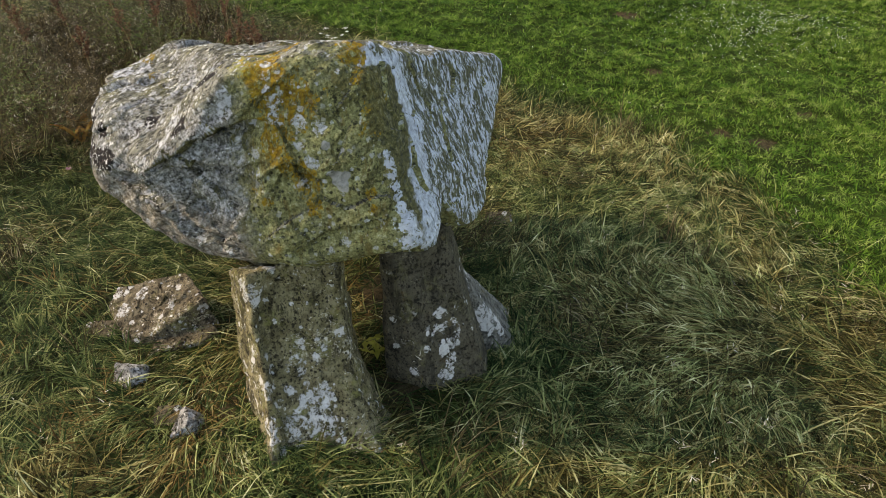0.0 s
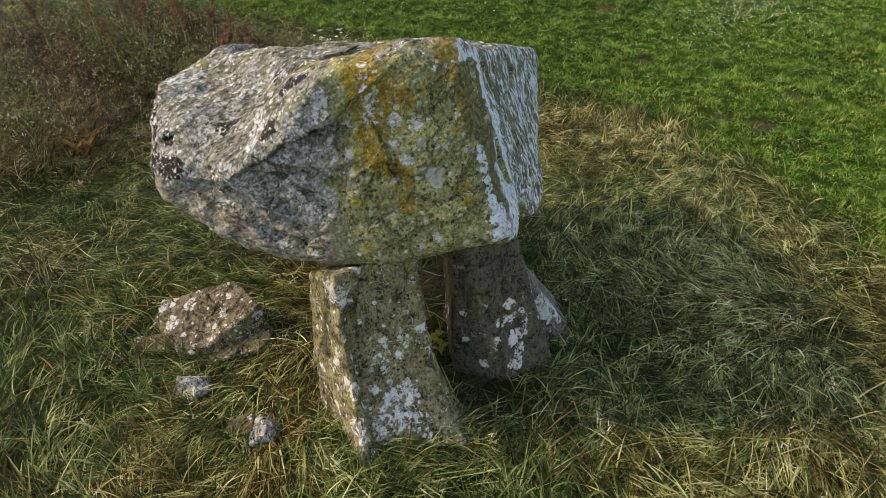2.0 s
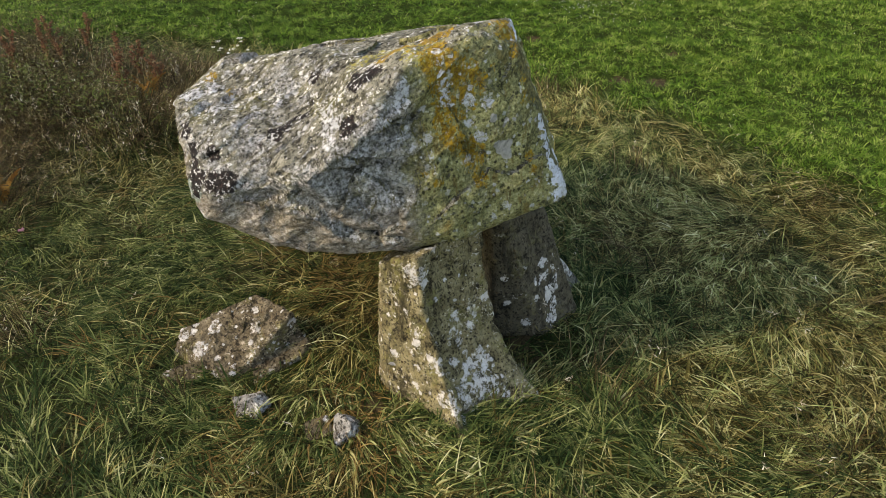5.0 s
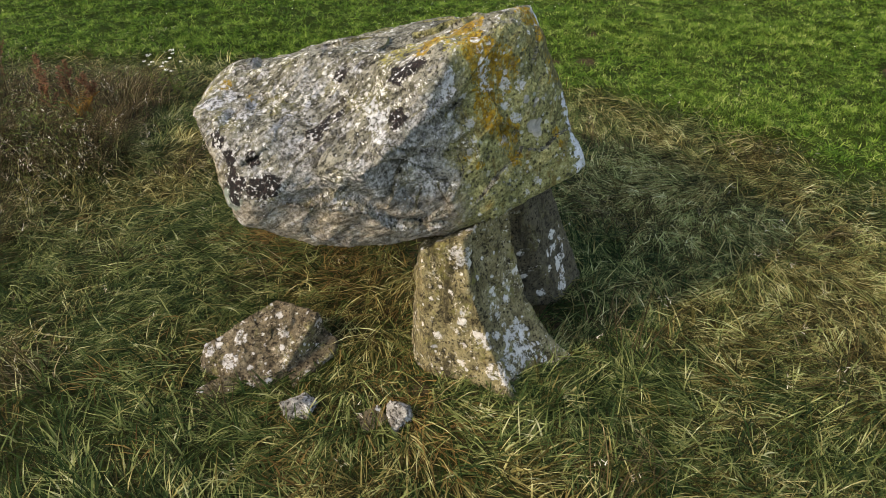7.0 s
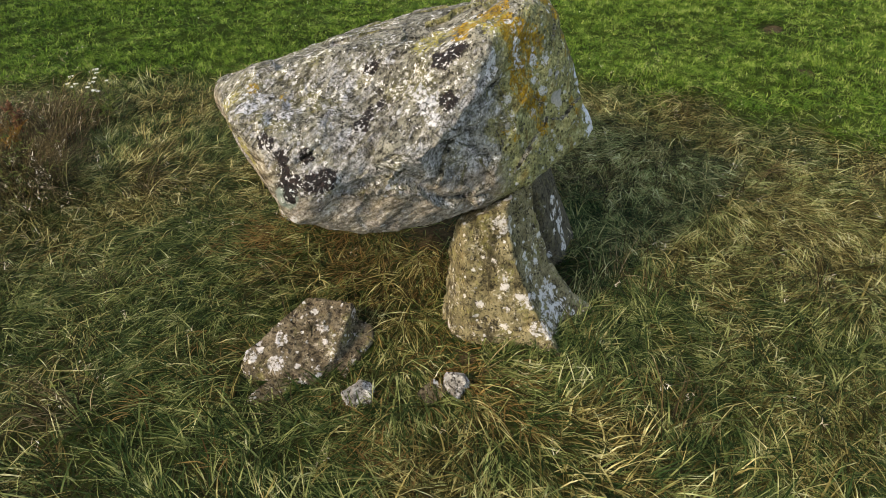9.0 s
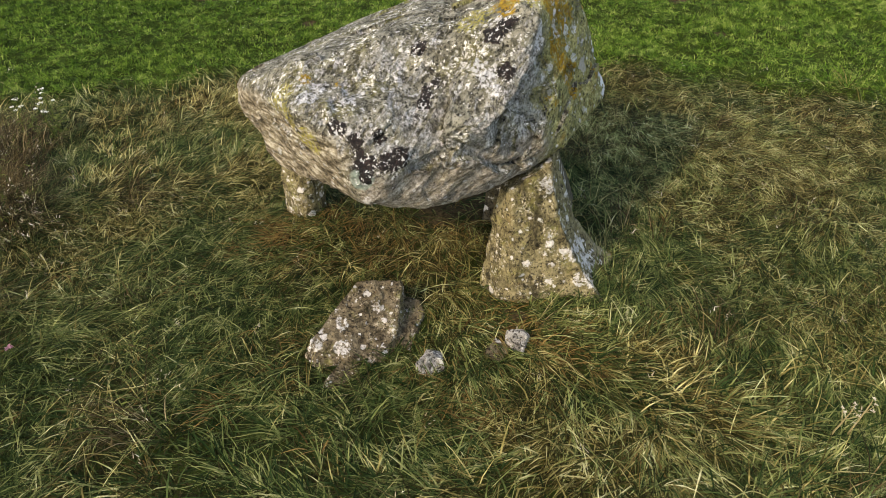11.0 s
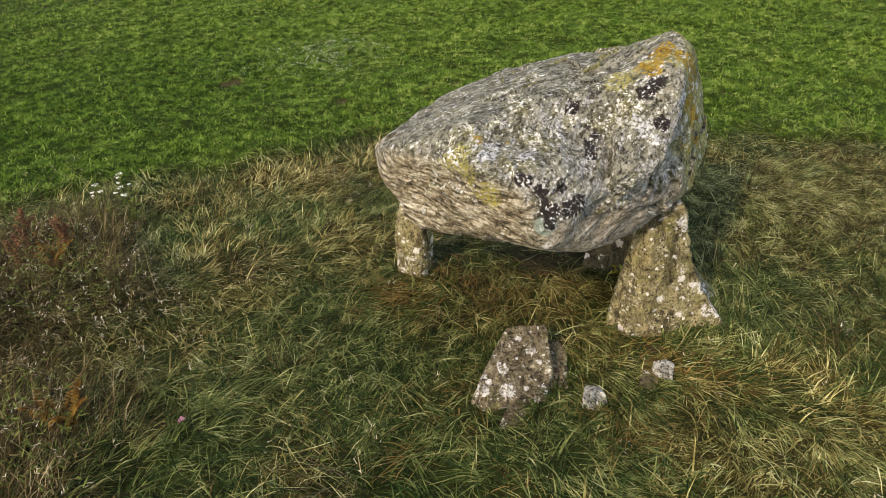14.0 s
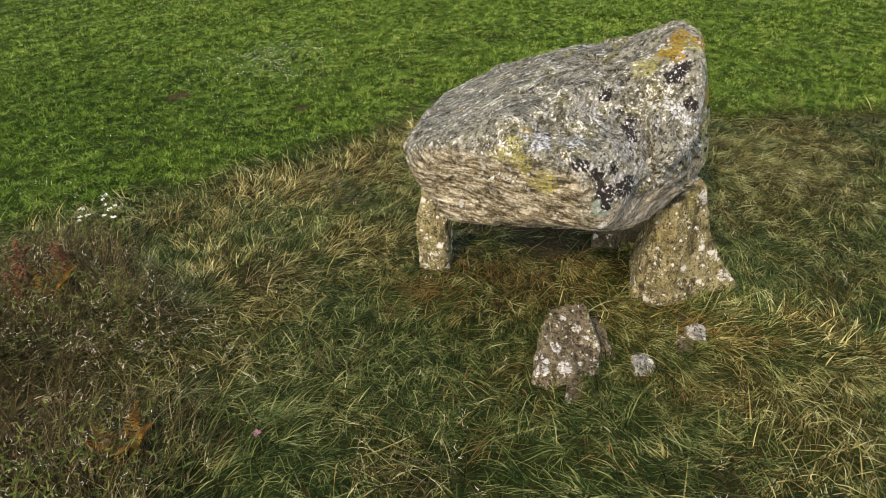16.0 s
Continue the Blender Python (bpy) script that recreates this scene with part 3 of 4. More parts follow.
def stone(name, place, data, material, label, category="stone", group=""):
    v, f = data
    ob = mesh_object(name, v, f.ravel(), 3, material)
    ob.location = place
    return tagged(ob, label, category, group)


CAP = np.array((-1.0, 4.4, 1.7))
# weathered hollows and swells: place from the middle, radius, push
PRESSES = (
    ((-0.66, -0.26, 0.30), 0.34, (0.09, 0.02, -0.17)), ((-0.78, -0.66, 0.12), 0.15, (-0.07, -0.07, 0.02)), ((0.02, -0.34, 0.62), 0.30, (0.0, 0.0, -0.13)), ((-0.92, 0.22, 0.30), 0.24, (0.03, 0.0, -0.08)),
    ((-0.12, -0.74, 0.68), 0.17, (0.0, -0.03, 0.10)), ((1.00, -0.62, -0.50), 0.16, (-0.16, 0.09, 0.30)), ((-0.42, -1.0, -0.12), 0.16, (0.0, 0.07, 0.0)),
    ((-1.05, -0.55, -0.24), 0.16, (0.05, 0.03, 0.0)), ((0.92, -0.35, 0.50), 0.34, (-0.02, 0.0, -0.07)),
    ((-0.66, -0.86, 0.14), 0.13, (-0.02, -0.05, 0.0)), ((-0.25, -0.1, 0.6), 0.2, (0.0, 0.0, -0.05)), ((0.36, 0.75, 0.25), 0.40, (0.0, 0.0, 0.06)))
def groove(v, a, b, wide, deep, n):
    a, b = np.array(a), np.array(b)
    t = np.clip((v - a) @ (b - a) / ((b - a) @ (b - a)), 0, 1)
    near = v - a - t[:, None] * (b - a)
    near = near + 0.02 * np.sin(v * 31.0)[:, [1, 2, 0]]
    d = np.linalg.norm(near, axis=1)
    return v - n * (deep * np.exp(-(d / wide) ** 2))[:, None]


FOLD = np.array((-0.64, 0.14, -0.755))


def crack(v, n, points, wide=0.012, deep=0.03):
    for a, b in zip(points[:-1], points[1:]):
        v = groove(v, a, b, wide, deep, n)
    return v


def broken_edge(v, points, facing, toward, depth, fade, ramp=0.5, edge=0.010):
    """A break along a line of points: the side that lies toward a direction is set back by depth at the line, and less and less away from it."""
    pts, out = np.array(points), np.array(facing) / np.linalg.norm(facing)
    wob = v + 0.007 * np.sin(v[:, [1, 2, 0]] * 37.0) + 0.004 * np.sin(v[:, [2, 0, 1]] * 83.0)
    best, side, run = np.full(len(v), 9.0), np.zeros(len(v)), np.zeros(len(v))
    for i, (a, b) in enumerate(zip(pts[:-1], pts[1:])):
        t = np.clip((wob - a) @ (b - a) / ((b - a) @ (b - a)), 0, 1)
        off = wob - a - t[:, None] * (b - a)
        d = np.linalg.norm(off, axis=1)
        across = np.cross(b - a, out)
        across = across / np.linalg.norm(across) * (1 if across @ np.array(toward) > 0 else -1)
        nearer = d < best
        best, side, run = np.where(nearer, d, best), np.where(nearer, off @ across, side), np.where(nearer, i + t, run)
    ends = np.clip(run / ramp, 0, 1) * np.clip((len(pts) - 1 - run) / ramp, 0, 1)
    return v - out * (depth * np.exp(-best / fade) * np.clip(side / edge + 0.5, 0, 1) * ends)[:, None]


def cap_shape(v, n):
    """Hollows and swells, the overhanging shoulder with the plates and the slab below it, folds and cracks."""
    for at, radius, push in PRESSES:
        d = np.linalg.norm(v - np.array(at), axis=1) / radius
        v = v + np.exp(-d ** 2)[:, None] * np.array(push)
    # folds that run down over the south-western shoulder
    drawn = v * 4.2 - FOLD[None] * (v @ FOLD)[:, None] * 3.4
    folds = np.array([noise.ridged_multi_fractal(Vector(q), 1.0, 2.1, 4, 1.0, 2.0) for q in drawn])
    shoulder = np.clip((n @ np.array((-0.50, -0.62, 0.60)) - 0.45) / 0.3, 0, 1)
    v = v + n * (0.022 * (folds - 1.0) * shoulder)[:, None]
    # the buttress stands proud of the western face
    v = broken_edge(v, ((-0.40, -0.62, 0.48), (-0.51, -0.56, 0.39), (-0.65, -0.51, 0.28), (-0.79, -0.57, 0.18), (-0.89, -0.60, 0.10), (-0.94, -0.61, 0.03), (-0.93, -0.66, -0.04), (-0.86, -0.73, -0.08)), (-0.70, -0.35, 0.62), (-1.0, 0.6, -0.3), 0.10, 0.17)
    # its lower lip, the plate under it, and the hollow under the plate
    v = broken_edge(v, ((0.10, -0.96, 0.43), (-0.07, -0.96, 0.42), (-0.20, -0.95, 0.38), (-0.38, -0.94, 0.29), (-0.49, -0.93, 0.21), (-0.59, -0.92, 0.16), (-0.68, -0.90, 0.10), (-0.75, -0.86, 0.02)), (-0.25, -0.95, 0.10), (0.3, 0, -1), 0.10, 0.26, 1.5)
    v = broken_edge(v, ((-0.04, -1.00, 0.17), (-0.15, -0.99, 0.15), (-0.26, -0.96, 0.14), (-0.41, -0.94, 0.15), (-0.49, -0.92, 0.13), (-0.59, -0.90, 0.09), (-0.72, -0.85, 0.03)), (-0.30, -0.93, 0.0), (0.3, 0, -1), 0.12, 0.26, 1.2)
    v = broken_edge(v, ((-0.40, -0.90, 0.07), (-0.48, -0.87, -0.06), (-0.53, -0.84, -0.17), (-0.57, -0.82, -0.28)), (-0.45, -0.88, -0.1), (-1, 0, -0.2), 0.08, 0.10, 0.4)
    # the slab along the lower edge, with the wedge over its western end
    slab = ((-1.14, -0.42, -0.21), (-0.97, -0.51, -0.21), (-0.89, -0.63, -0.18), (-0.81, -0.71, -0.17), (-0.74, -0.76, -0.20), (-0.66, -0.80, -0.24), (-0.59, -0.82, -0.33), (-0.52, -0.84, -0.39), (-0.39, -0.90, -0.42), (-0.26, -0.97, -0.42), (-0.14, -1.02, -0.44))
    v = broken_edge(v, slab, (-0.55, -0.80, 0.0), (0, 0, 1), 0.075, 0.07, 1.0, 0.022)
    v = broken_edge(v, slab, (-0.55, -0.80, 0.0), (0, 0, -1), -0.05, 0.14, 1.0, 0.022)
    v = broken_edge(v, ((-1.13, -0.44, -0.13), (-1.02, -0.52, -0.11), (-0.92, -0.64, -0.07), (-0.85, -0.72, -0.08), (-0.79, -0.74, -0.14)), (-0.65, -0.75, 0.0), (0, 0.2, 1), 0.07, 0.045, 0.6, 0.02)
    v = broken_edge(v, ((-0.60, -0.76, -0.48), (-0.45, -0.87, -0.41), (-0.33, -0.93, -0.43), (-0.17, -0.99, -0.47)), (-0.4, -0.8, -0.3), (0, 0, -1), 0.07, 0.12, 0.5, 0.02)
    # pale blocks low in the hollow
    v = broken_edge(v, ((-0.36, -0.96, -0.12), (-0.40, -0.94, -0.22), (-0.42, -0.90, -0.34)), (-0.3, -0.95, 0.0), (-1, 0, 0), 0.055, 0.09, 0.4)
    v = broken_edge(v, ((-0.14, -1.00, -0.12), (-0.20, -0.99, -0.22), (-0.22, -0.98, -0.36)), (-0.3, -0.95, 0.0), (-1, 0, 0), 0.05, 0.09, 0.4)
    # breaks and cracks of the olive face
    v = broken_edge(v, ((0.10, -1.10, -0.40), (0.16, -1.10, -0.33), (0.31, -1.10, -0.23), (0.39, -1.10, -0.18), (0.56, -1.11, -0.14), (0.74, -1.11, -0.12)), (0.0, -1.0, 0.1), (0.3, 0, -1), 0.045, 0.12)
    v = broken_edge(v, ((0.12, -0.96, 0.44), (0.19, -1.00, 0.26), (0.22, -1.03, 0.15), (0.27, -1.05, 0.02)), (0.0, -1.0, 0.1), (1, 0, 0), 0.024, 0.18)
    v = broken_edge(v, ((0.55, -0.96, 0.46), (0.47, -1.01, 0.26), (0.36, -1.05, 0.05), (0.28, -1.08, -0.10)), (0.0, -1.0, 0.1), (-1, 0, 0), 0.022, 0.12)
    v = crack(v, n, ((-0.65, -0.59, 0.28), (-0.67, -0.73, 0.22), (-0.69, -0.85, 0.15), (-0.70, -0.88, 0.06)), 0.012, 0.04)
    v = crack(v, n, ((0.16, -1.10, -0.33), (0.22, -1.11, -0.31), (0.31, -1.10, -0.23), (0.40, -1.10, -0.18)))
    v = crack(v, n, ((0.20, -1.02, 0.16), (0.11, -1.03, 0.10), (0.05, -1.04, 0.0)))
    v = crack(v, n, ((0.17, -0.98, 0.35), (0.19, -1.00, 0.26), (0.22, -1.03, 0.15)))
    v = crack(v, n, ((0.37, -1.05, 0.06), (0.34, -1.06, 0.01), (0.31, -1.07, -0.05)))
    # the long step over the top
    return broken_edge(v, ((0.17, -0.45, 0.70), (-0.02, -0.10, 0.52), (-0.30, 0.20, 0.42), (-0.60, 0.55, 0.30), (-0.85, 0.85, 0.18)), (-0.4, 0.2, 0.9), (0.3, 1, 0), 0.03, 0.2, 0.8, 0.05)


CAP_CUTS = (
    (161, -17, 1.254), (-95, 10, 1.014), (-17, 18, 1.020), (-142, -52, 1.079), (72, 68, 0.582), (-91, -81, 0.727), (86, 19, 1.606), (55, 28, 1.601), (86, -48, 1.413), (16, -50, 1.279),
    (190, 66, 0.670), (84, 68, 0.475), (-156, 12, 1.242), (-116, -29, 1.069), (183, -60, 1.024), (103, -20, 1.681), (-80, -57, 0.972), (90, 59, 0.696), (-71, 22, 1.190), (181, 55, 0.978),
    (-127, -13, 1.066), (140, 50, 0.954), (137, 12, 1.475), (141, -50, 1.492), (-73, 56, 1.133), (-53, -50, 1.166), (164, -34, 1.331), (-118, 44, 1.214), (-140, 33, 0.940), (2, 62, 1.035))
stone("capstone", CAP, hewn(CAP_CUTS, 8, 40, grain=0.022, seed=3.1, shape=cap_shape, ribbed=0.4, pitted=0.3, broken=((0.45, 0.045, 1.5),)), CAPSTONE,
      "massive grey capstone with orange, white and black lichen on uprights", "megalith")


def flare_one(v, n):
    """The southern upright leans in at the top and spreads at its foot, which drifts east as it comes forward."""
    t = np.clip((0.6 - v[:, 2]) / 1.1, 0, 1.2)
    v = v.copy()
    front = np.clip((0.10 - v[:, 1]) / 0.28, 0, 1)
    v[:, 0] += 0.15 * t ** 1.6 * front * np.clip(-v[:, 0] / 0.35, 0, 1) + 0.24 * t ** 3.4 * np.clip((0.25 - v[:, 1]) / 0.3, 0, 1) * np.clip(v[:, 0] / 0.3, 0, 1)
    v[:, 1] -= 0.36 * t ** 2.1 * front
    # a shallow channel down the southern face, inside its western edge
    face = np.clip(-n[:, 1], 0, 1)
    v[:, 1] += 0.05 * face * np.exp(-((v[:, 0] - 0.04 - 0.12 * t) / 0.08) ** 2) + 0.03 * face * np.exp(-((v[:, 0] - 0.25) / 0.05) ** 2)
    # the face is set back east of the ridge
    v = broken_edge(v, ((-0.06, -0.16, 0.66), (-0.12, -0.22, 0.52), (-0.15, -0.28, 0.36), (-0.13, -0.32, 0.16), (-0.08, -0.42, -0.10), (-0.04, -0.54, -0.30), (-0.06, -0.68, -0.45)), (0.3, -0.95, 0.15), (1, 0, 0), 0.085, 0.16, 0.3, 0.02)
    return groove(v, (-0.3, -0.1, 0.55), (-0.36, 0.0, 0.1), 0.012, 0.02, n)


UP1 = (-1.0, 3.5, 0.5)
stone("upright_stone", UP1, hewn(((-145, 4, 0.315), (157, 4, 0.37), (-70, 8, 0.24), (0, 0, 0.35), (92, 9, 0.26), (110, 62, 0.57), (0, 84, 0.71), (0, -90, 0.9)), 7, 44, (0.5, 0.4, 1), 0.026, 8.0, flare_one, 0.4, 0.35, ((0.22, 0.03, 1.0), (0.1, 0.025, 1.0))),
      ROCK, "leaning lichen-spotted upright stone with a flared foot in long grass", "standing stone", "uprights under the capstone")
UP2 = (0.0, 3.95, 0.4)
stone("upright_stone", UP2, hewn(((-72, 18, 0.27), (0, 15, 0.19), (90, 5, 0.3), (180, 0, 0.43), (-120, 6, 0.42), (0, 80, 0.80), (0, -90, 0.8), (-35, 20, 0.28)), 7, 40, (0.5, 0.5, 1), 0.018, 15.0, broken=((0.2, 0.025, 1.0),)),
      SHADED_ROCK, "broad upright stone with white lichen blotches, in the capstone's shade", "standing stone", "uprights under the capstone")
UP3 = (-1.19, 5.82, 0.4)


def lean_three(v, n):
    v = v.copy()
    v[:, 1] += 0.05 * np.cos(v[:, 2] * 2.6) - 0.05 * v[:, 2]
    v[:, 0] += 0.04 - 0.05 * np.cos(v[:, 2] * 3.4 + 0.5)
    return v


stone("upright_stone", UP3, hewn(((180, 5, 0.135), (0, 0, 0.13), (-90, 3, 0.15), (90, -4, 0.17), (60, 80, 0.6), (0, -90, 0.7), (-140, 3, 0.185), (130, 5, 0.21)), 7, 9, (0.4, 0.4, 1), 0.030, 22.0, lean_three, broken=((0.14, 0.03, 1.0),)),
      PALE_UPRIGHT, "short narrow upright stone with pale lichen discs", "standing stone", "uprights under the capstone")
stone("packing_stone", (0.22, 4.08, 0.2), hewn(((5, 33, 0.13), (-75, 15, 0.12), (180, 0, 0.25), (90, 20, 0.25), (0, 80, 0.42), (0, -90, 0.5)), 6, 20, (0.6, 0.6, 1), 0.02, 5.0),
      SIDE_ROCK, "slanting grey stone with white lichen against an upright", "stone")
FALLEN = (-2.3, 4.35, -0.015)
stone("fallen_stone", FALLEN, hewn(((-126, 62, 0.138), (37, 9, 0.325), (92, 14, 0.262), (-67, 10, 0.285), (-143, 8, 0.30), (168, 20, 0.46), (0, -90, 0.3), (60, 70, 0.41), (-105, 30, 0.245)), 7, 60, (1, 0.8, 0.6), 0.016, 11.0, None, 0.6, 0.3, ((0.20, 0.05, 1.0), (0.08, 0.03, 1.0))),
      FALLEN_ROCK, "fallen brownish slab with white lichen half sunk in grass", "stone", "fallen stones")
stone("fallen_stone", (-2.02, 4.13, -0.10), hewn(((-90, 70, 0.11), (25, 12, 0.22), (180, 15, 0.26), (90, 20, 0.14), (-75, 10, 0.13), (-40, 14, 0.18), (0, -90, 0.15)), 6, 44, (1, 0.7, 0.5), 0.012, 41.0, broken=((0.12, 0.05, 1.0),)),
      FALLEN_ROCK, "low flat slab edge beside the fallen stone, in grass", "stone", "fallen stones")
stone("fallen_stone", (-2.73, 4.21, -0.19), hewn(((-100, 62, 0.11), (0, 20, 0.18), (175, 15, 0.21), (90, 20, 0.14), (-90, 10, 0.10), (0, -90, 0.15)), 6, 44, (1, 0.7, 0.5), 0.012, 43.0, broken=((0.12, 0.05, 1.0),)),
      FALLEN_ROCK, "low broken slab edge sunk in grass beside the fallen stone", "stone", "fallen stones")
stone("small_stone", (-1.93, 3.33, -0.125), hewn(((-110, 68, 0.085), (0, 20, 0.10), (175, 15, 0.12), (90, 20, 0.09), (-90, 10, 0.09), (0, -90, 0.12)), 6, 40, (1, 0.8, 0.5), 0.010, 53.0, broken=((0.08, 0.05, 1.0),)),
      FALLEN_ROCK, "low brown stone almost level with the soil, beside a pale one", "stone", "small stones")
stone("small_stone", (-2.32, 3.70, -0.03), hewn(((-125, 38, 0.065), (75, 62, 0.07), (180, 5, 0.13), (12, 22, 0.10), (-55, 8, 0.09), (100, 0, 0.08), (0, -90, 0.14), (-30, 55, 0.075)), 6, 50, grain=0.014, seed=31.0, broken=((0.08, 0.08, 1.0),)),
      WHITE_ROCK, "small white-crusted stone poking out of the grass", "stone", "small stones")
stone("small_stone", (-1.78, 3.23, -0.045), hewn(((-155, 52, 0.065), (25, 42, 0.085), (170, 10, 0.075), (-80, 0, 0.08), (92, 0, 0.09), (0, -90, 0.12), (-20, 20, 0.085)), 6, 50, grain=0.014, seed=37.0, broken=((0.08, 0.08, 1.0),)),
      WHITE_ROCK, "small pale stone sunk in brown grass", "stone", "small stones")
stone("small_stone", (0.55, 5.75, -0.10), hewn(((-90, 70, 0.085), (0, 20, 0.14), (180, 20, 0.14), (90, 30, 0.10), (-90, 15, 0.10), (0, -90, 0.1)), 6, 18, grain=0.014, seed=47.0),
      FALLEN_ROCK, "flat pale stone lying in straw-coloured grass", "stone", "small stones")


# ---- grass ----
rng = np.random.default_rng(5)


def flow(x, y):
    """The way in which the long grass is laid, as an angle."""
    return 2.2 * np.sin(0.55 * x + 0.3) + 1.8 * np.sin(0.6 * y - 0.4 * x + 1.0) + 0.9 * np.sin(1.9 * x + 1.3 * y)


def blades(name, root, angle, length, width, rise, droop, levels, material, label, category):
    """Ribbons that rise from the root, bend over along their angle and end in a point."""
    n = len(root)
    s = np.linspace(0, 1, levels)
    out = np.stack([np.cos(angle), np.sin(angle)], 1)
    side = np.stack([-out[:, 1], out[:, 0]], 1)
    along = length[:, None] * (np.cos(rise)[:, None] * s + droop[:, None] * 0.35 * s ** 2)
    up = length[:, None] * (np.sin(rise)[:, None] * s - droop[:, None] * 0.55 * s ** 2)
    up = np.maximum(up, 0.012 + 0.03 * rng.random(n)[:, None] * s)
    mid = np.empty((n, levels, 3))
    mid[:, :, 0] = root[:, 0, None] + out[:, 0, None] * along
    mid[:, :, 1] = root[:, 1, None] + out[:, 1, None] * along
    mid[:, :, 2] = root[:, 2, None] + up
    if levels > 3:
        sway = (length * rng.normal(0, 0.15, n))[:, None] * s ** 2
        mid[:, :, :2] += side[:, None, :] * sway[:, :, None]
    taper = (1 - s ** 2)[None] * width[:, None] * 0.5
    v = np.empty((n, 2 * levels - 1, 3))
    for j in range(levels - 1):
        for q, sign in ((2 * j, -1), (2 * j + 1, 1)):
            v[:, q, :2] = mid[:, j, :2] + sign * side * taper[:, j, None]
            v[:, q, 2] = mid[:, j, 2]
    v[:, -1] = mid[:, -1]
    tri = []
    for j in range(levels - 2):
        a = 2 * j
        tri += [(a, a + 1, a + 3), (a, a + 3, a + 2)]
    a = 2 * (levels - 2)
    tri.append((a, a + 1, a + 2))
    faces = (np.arange(n)[:, None, None] * (2 * levels - 1) + np.array(tri)[None]).reshape(-1)
    return tagged(mesh_object(name, v.reshape(-1, 3), faces, 3, material), label, category, kind="stuff")


FEET = ((-1.0, 3.5, 0.28, 0.28), (-0.9, 3.15, 0.22, 0.18), (-0.08, 3.95, 0.34, 0.28), (-1.19, 5.84, 0.12, 0.2), (-2.3, 4.38, 0.40, 0.22), (0.28, 4.1, 0.16, 0.16), (-2.3, 3.67, 0.06, 0.05), (-1.8, 3.21, 0.05, 0.05), (0.55, 5.75, 0.08, 0.04),
        (-1.97, 4.08, 0.18, 0.09), (-2.72, 4.18, 0.16, 0.07), (-1.93, 3.31, 0.10, 0.07))


def clear_of_stones(x, y):
    ok = np.ones(len(x), bool)
    for a, b, rx, ry in FEET:
        ok &= ((x - a) / rx) ** 2 + ((y - b) / ry) ** 2 > 1
    return ok


BARE = ((-0.28, 4.8, 0.45, 0.55), (-0.42, 3.60, 0.30, 0.26), (-0.36, 3.36, 0.16, 0.14), (-1.56, 3.38, 0.10, 0.08))


def trodden(x, y):
    """Leaves out most of the grass where the soil between the uprights lies bare."""
    ok = np.ones(len(x), bool)
    for a, b, rx, ry in BARE:
        ok &= ((x - a) / rx) ** 2 + ((y - b) / ry) ** 2 > 1 - 0.5 * rng.random(len(x)) ** 2
    return ok | (rng.random(len(x)) < 0.12)


def field(x, y, spots, base):
    out = np.full(np.shape(x), base, float)
    for a, b, r, w in spots:
        out += w * np.exp(-((x - a) ** 2 + (y - b) ** 2) / r ** 2)
    return out


# where the ring is drier (+) or greener (-): x, y, reach, weight
DRY_SPOTS = ((1.7, 6.9, 0.8, 0.3), (1.15, 7.25, 0.9, 0.28), (1.8, 7.3, 0.7, 0.2), (2.9, 5.4, 1.1, 0.25), (-1.6, 5.6, 0.5, 0.4), (-1.0, 6.4, 0.8, 0.3), (-1.4, 4.7, 0.7, 0.35), (-1.8, 7.9, 0.9, 0.3), (-3.9, 4.6, 0.8, 0.12),
             (-2.5, 2.2, 0.9, 0.4), (1.9, 1.8, 1.0, 0.35), (0.3, 8.9, 0.8, 0.5), (-2.4, 6.1, 0.9, -0.75), (0.75, 4.7, 0.5, -0.35), (1.9, 4.0, 0.9, 0.25), (1.56, 6.0, 0.4, -0.4))
DRY_SPOTS += ((0.6, 2.4, 0.8, -0.1), (-3.7, 4.2, 1.2, -0.25), (-4.6, 5.6, 1.1, -0.2), (-0.9, 2.4, 0.6, -0.2), (2.6, 3.0, 0.8, 0.3), (0.0, 1.0, 1.0, -0.1), (-3.3, 5.4, 0.6, -0.2), (0.5, 3.4, 0.4, -0.1),
             (-1.3, 3.0, 0.5, -0.2), (-1.5, 4.1, 0.3, -0.2), (2.2, 2.6, 1.3, 0.3), (1.5, 4.5, 0.8, 0.25), (1.0, 1.6, 1.0, 0.25), (2.5, 4.6, 0.8, 0.25), (-1.7, 2.7, 0.6, 0.25), (-2.3, 3.3, 0.5, 0.2), (-3.6, 6.2, 0.7, 0.3), (-3.3, 7.2, 0.5, 0.2), (-2.1, 5.5, 0.6, -0.5), (-3.2, 5.0, 0.8, -0.15))
RUST_SPOTS = ((-1.62, 5.65, 0.3, 0.9), (-1.45, 5.85, 0.25, 0.9), (-1.25, 5.5, 0.25, 0.7), (-1.5, 3.55, 0.22, 0.8), (-1.65, 3.3, 0.2, 0.6), (-2.05, 3.6, 0.18, 0.5), (-1.2, 5.2, 0.35, 0.5), (-0.6, 4.7, 0.6, 0.45), (0.4, 8.9, 0.5, 0.3), (-1.3, 4.6, 0.5, 0.2), (-1.75, 4.15, 0.4, 0.25), (-2.2, 4.0, 0.3, 0.3), (-1.25, 3.95, 0.3, 0.3), (-1.75, 2.9, 0.4, 0.35), (-1.1, 2.6, 0.5, 0.25), (-2.6, 3.4, 0.4, 0.3), (-3.0, 4.8, 0.5, 0.25), (1.0, 7.6, 0.4, 0.35), (3.3, 1.7, 0.4, 0.3))

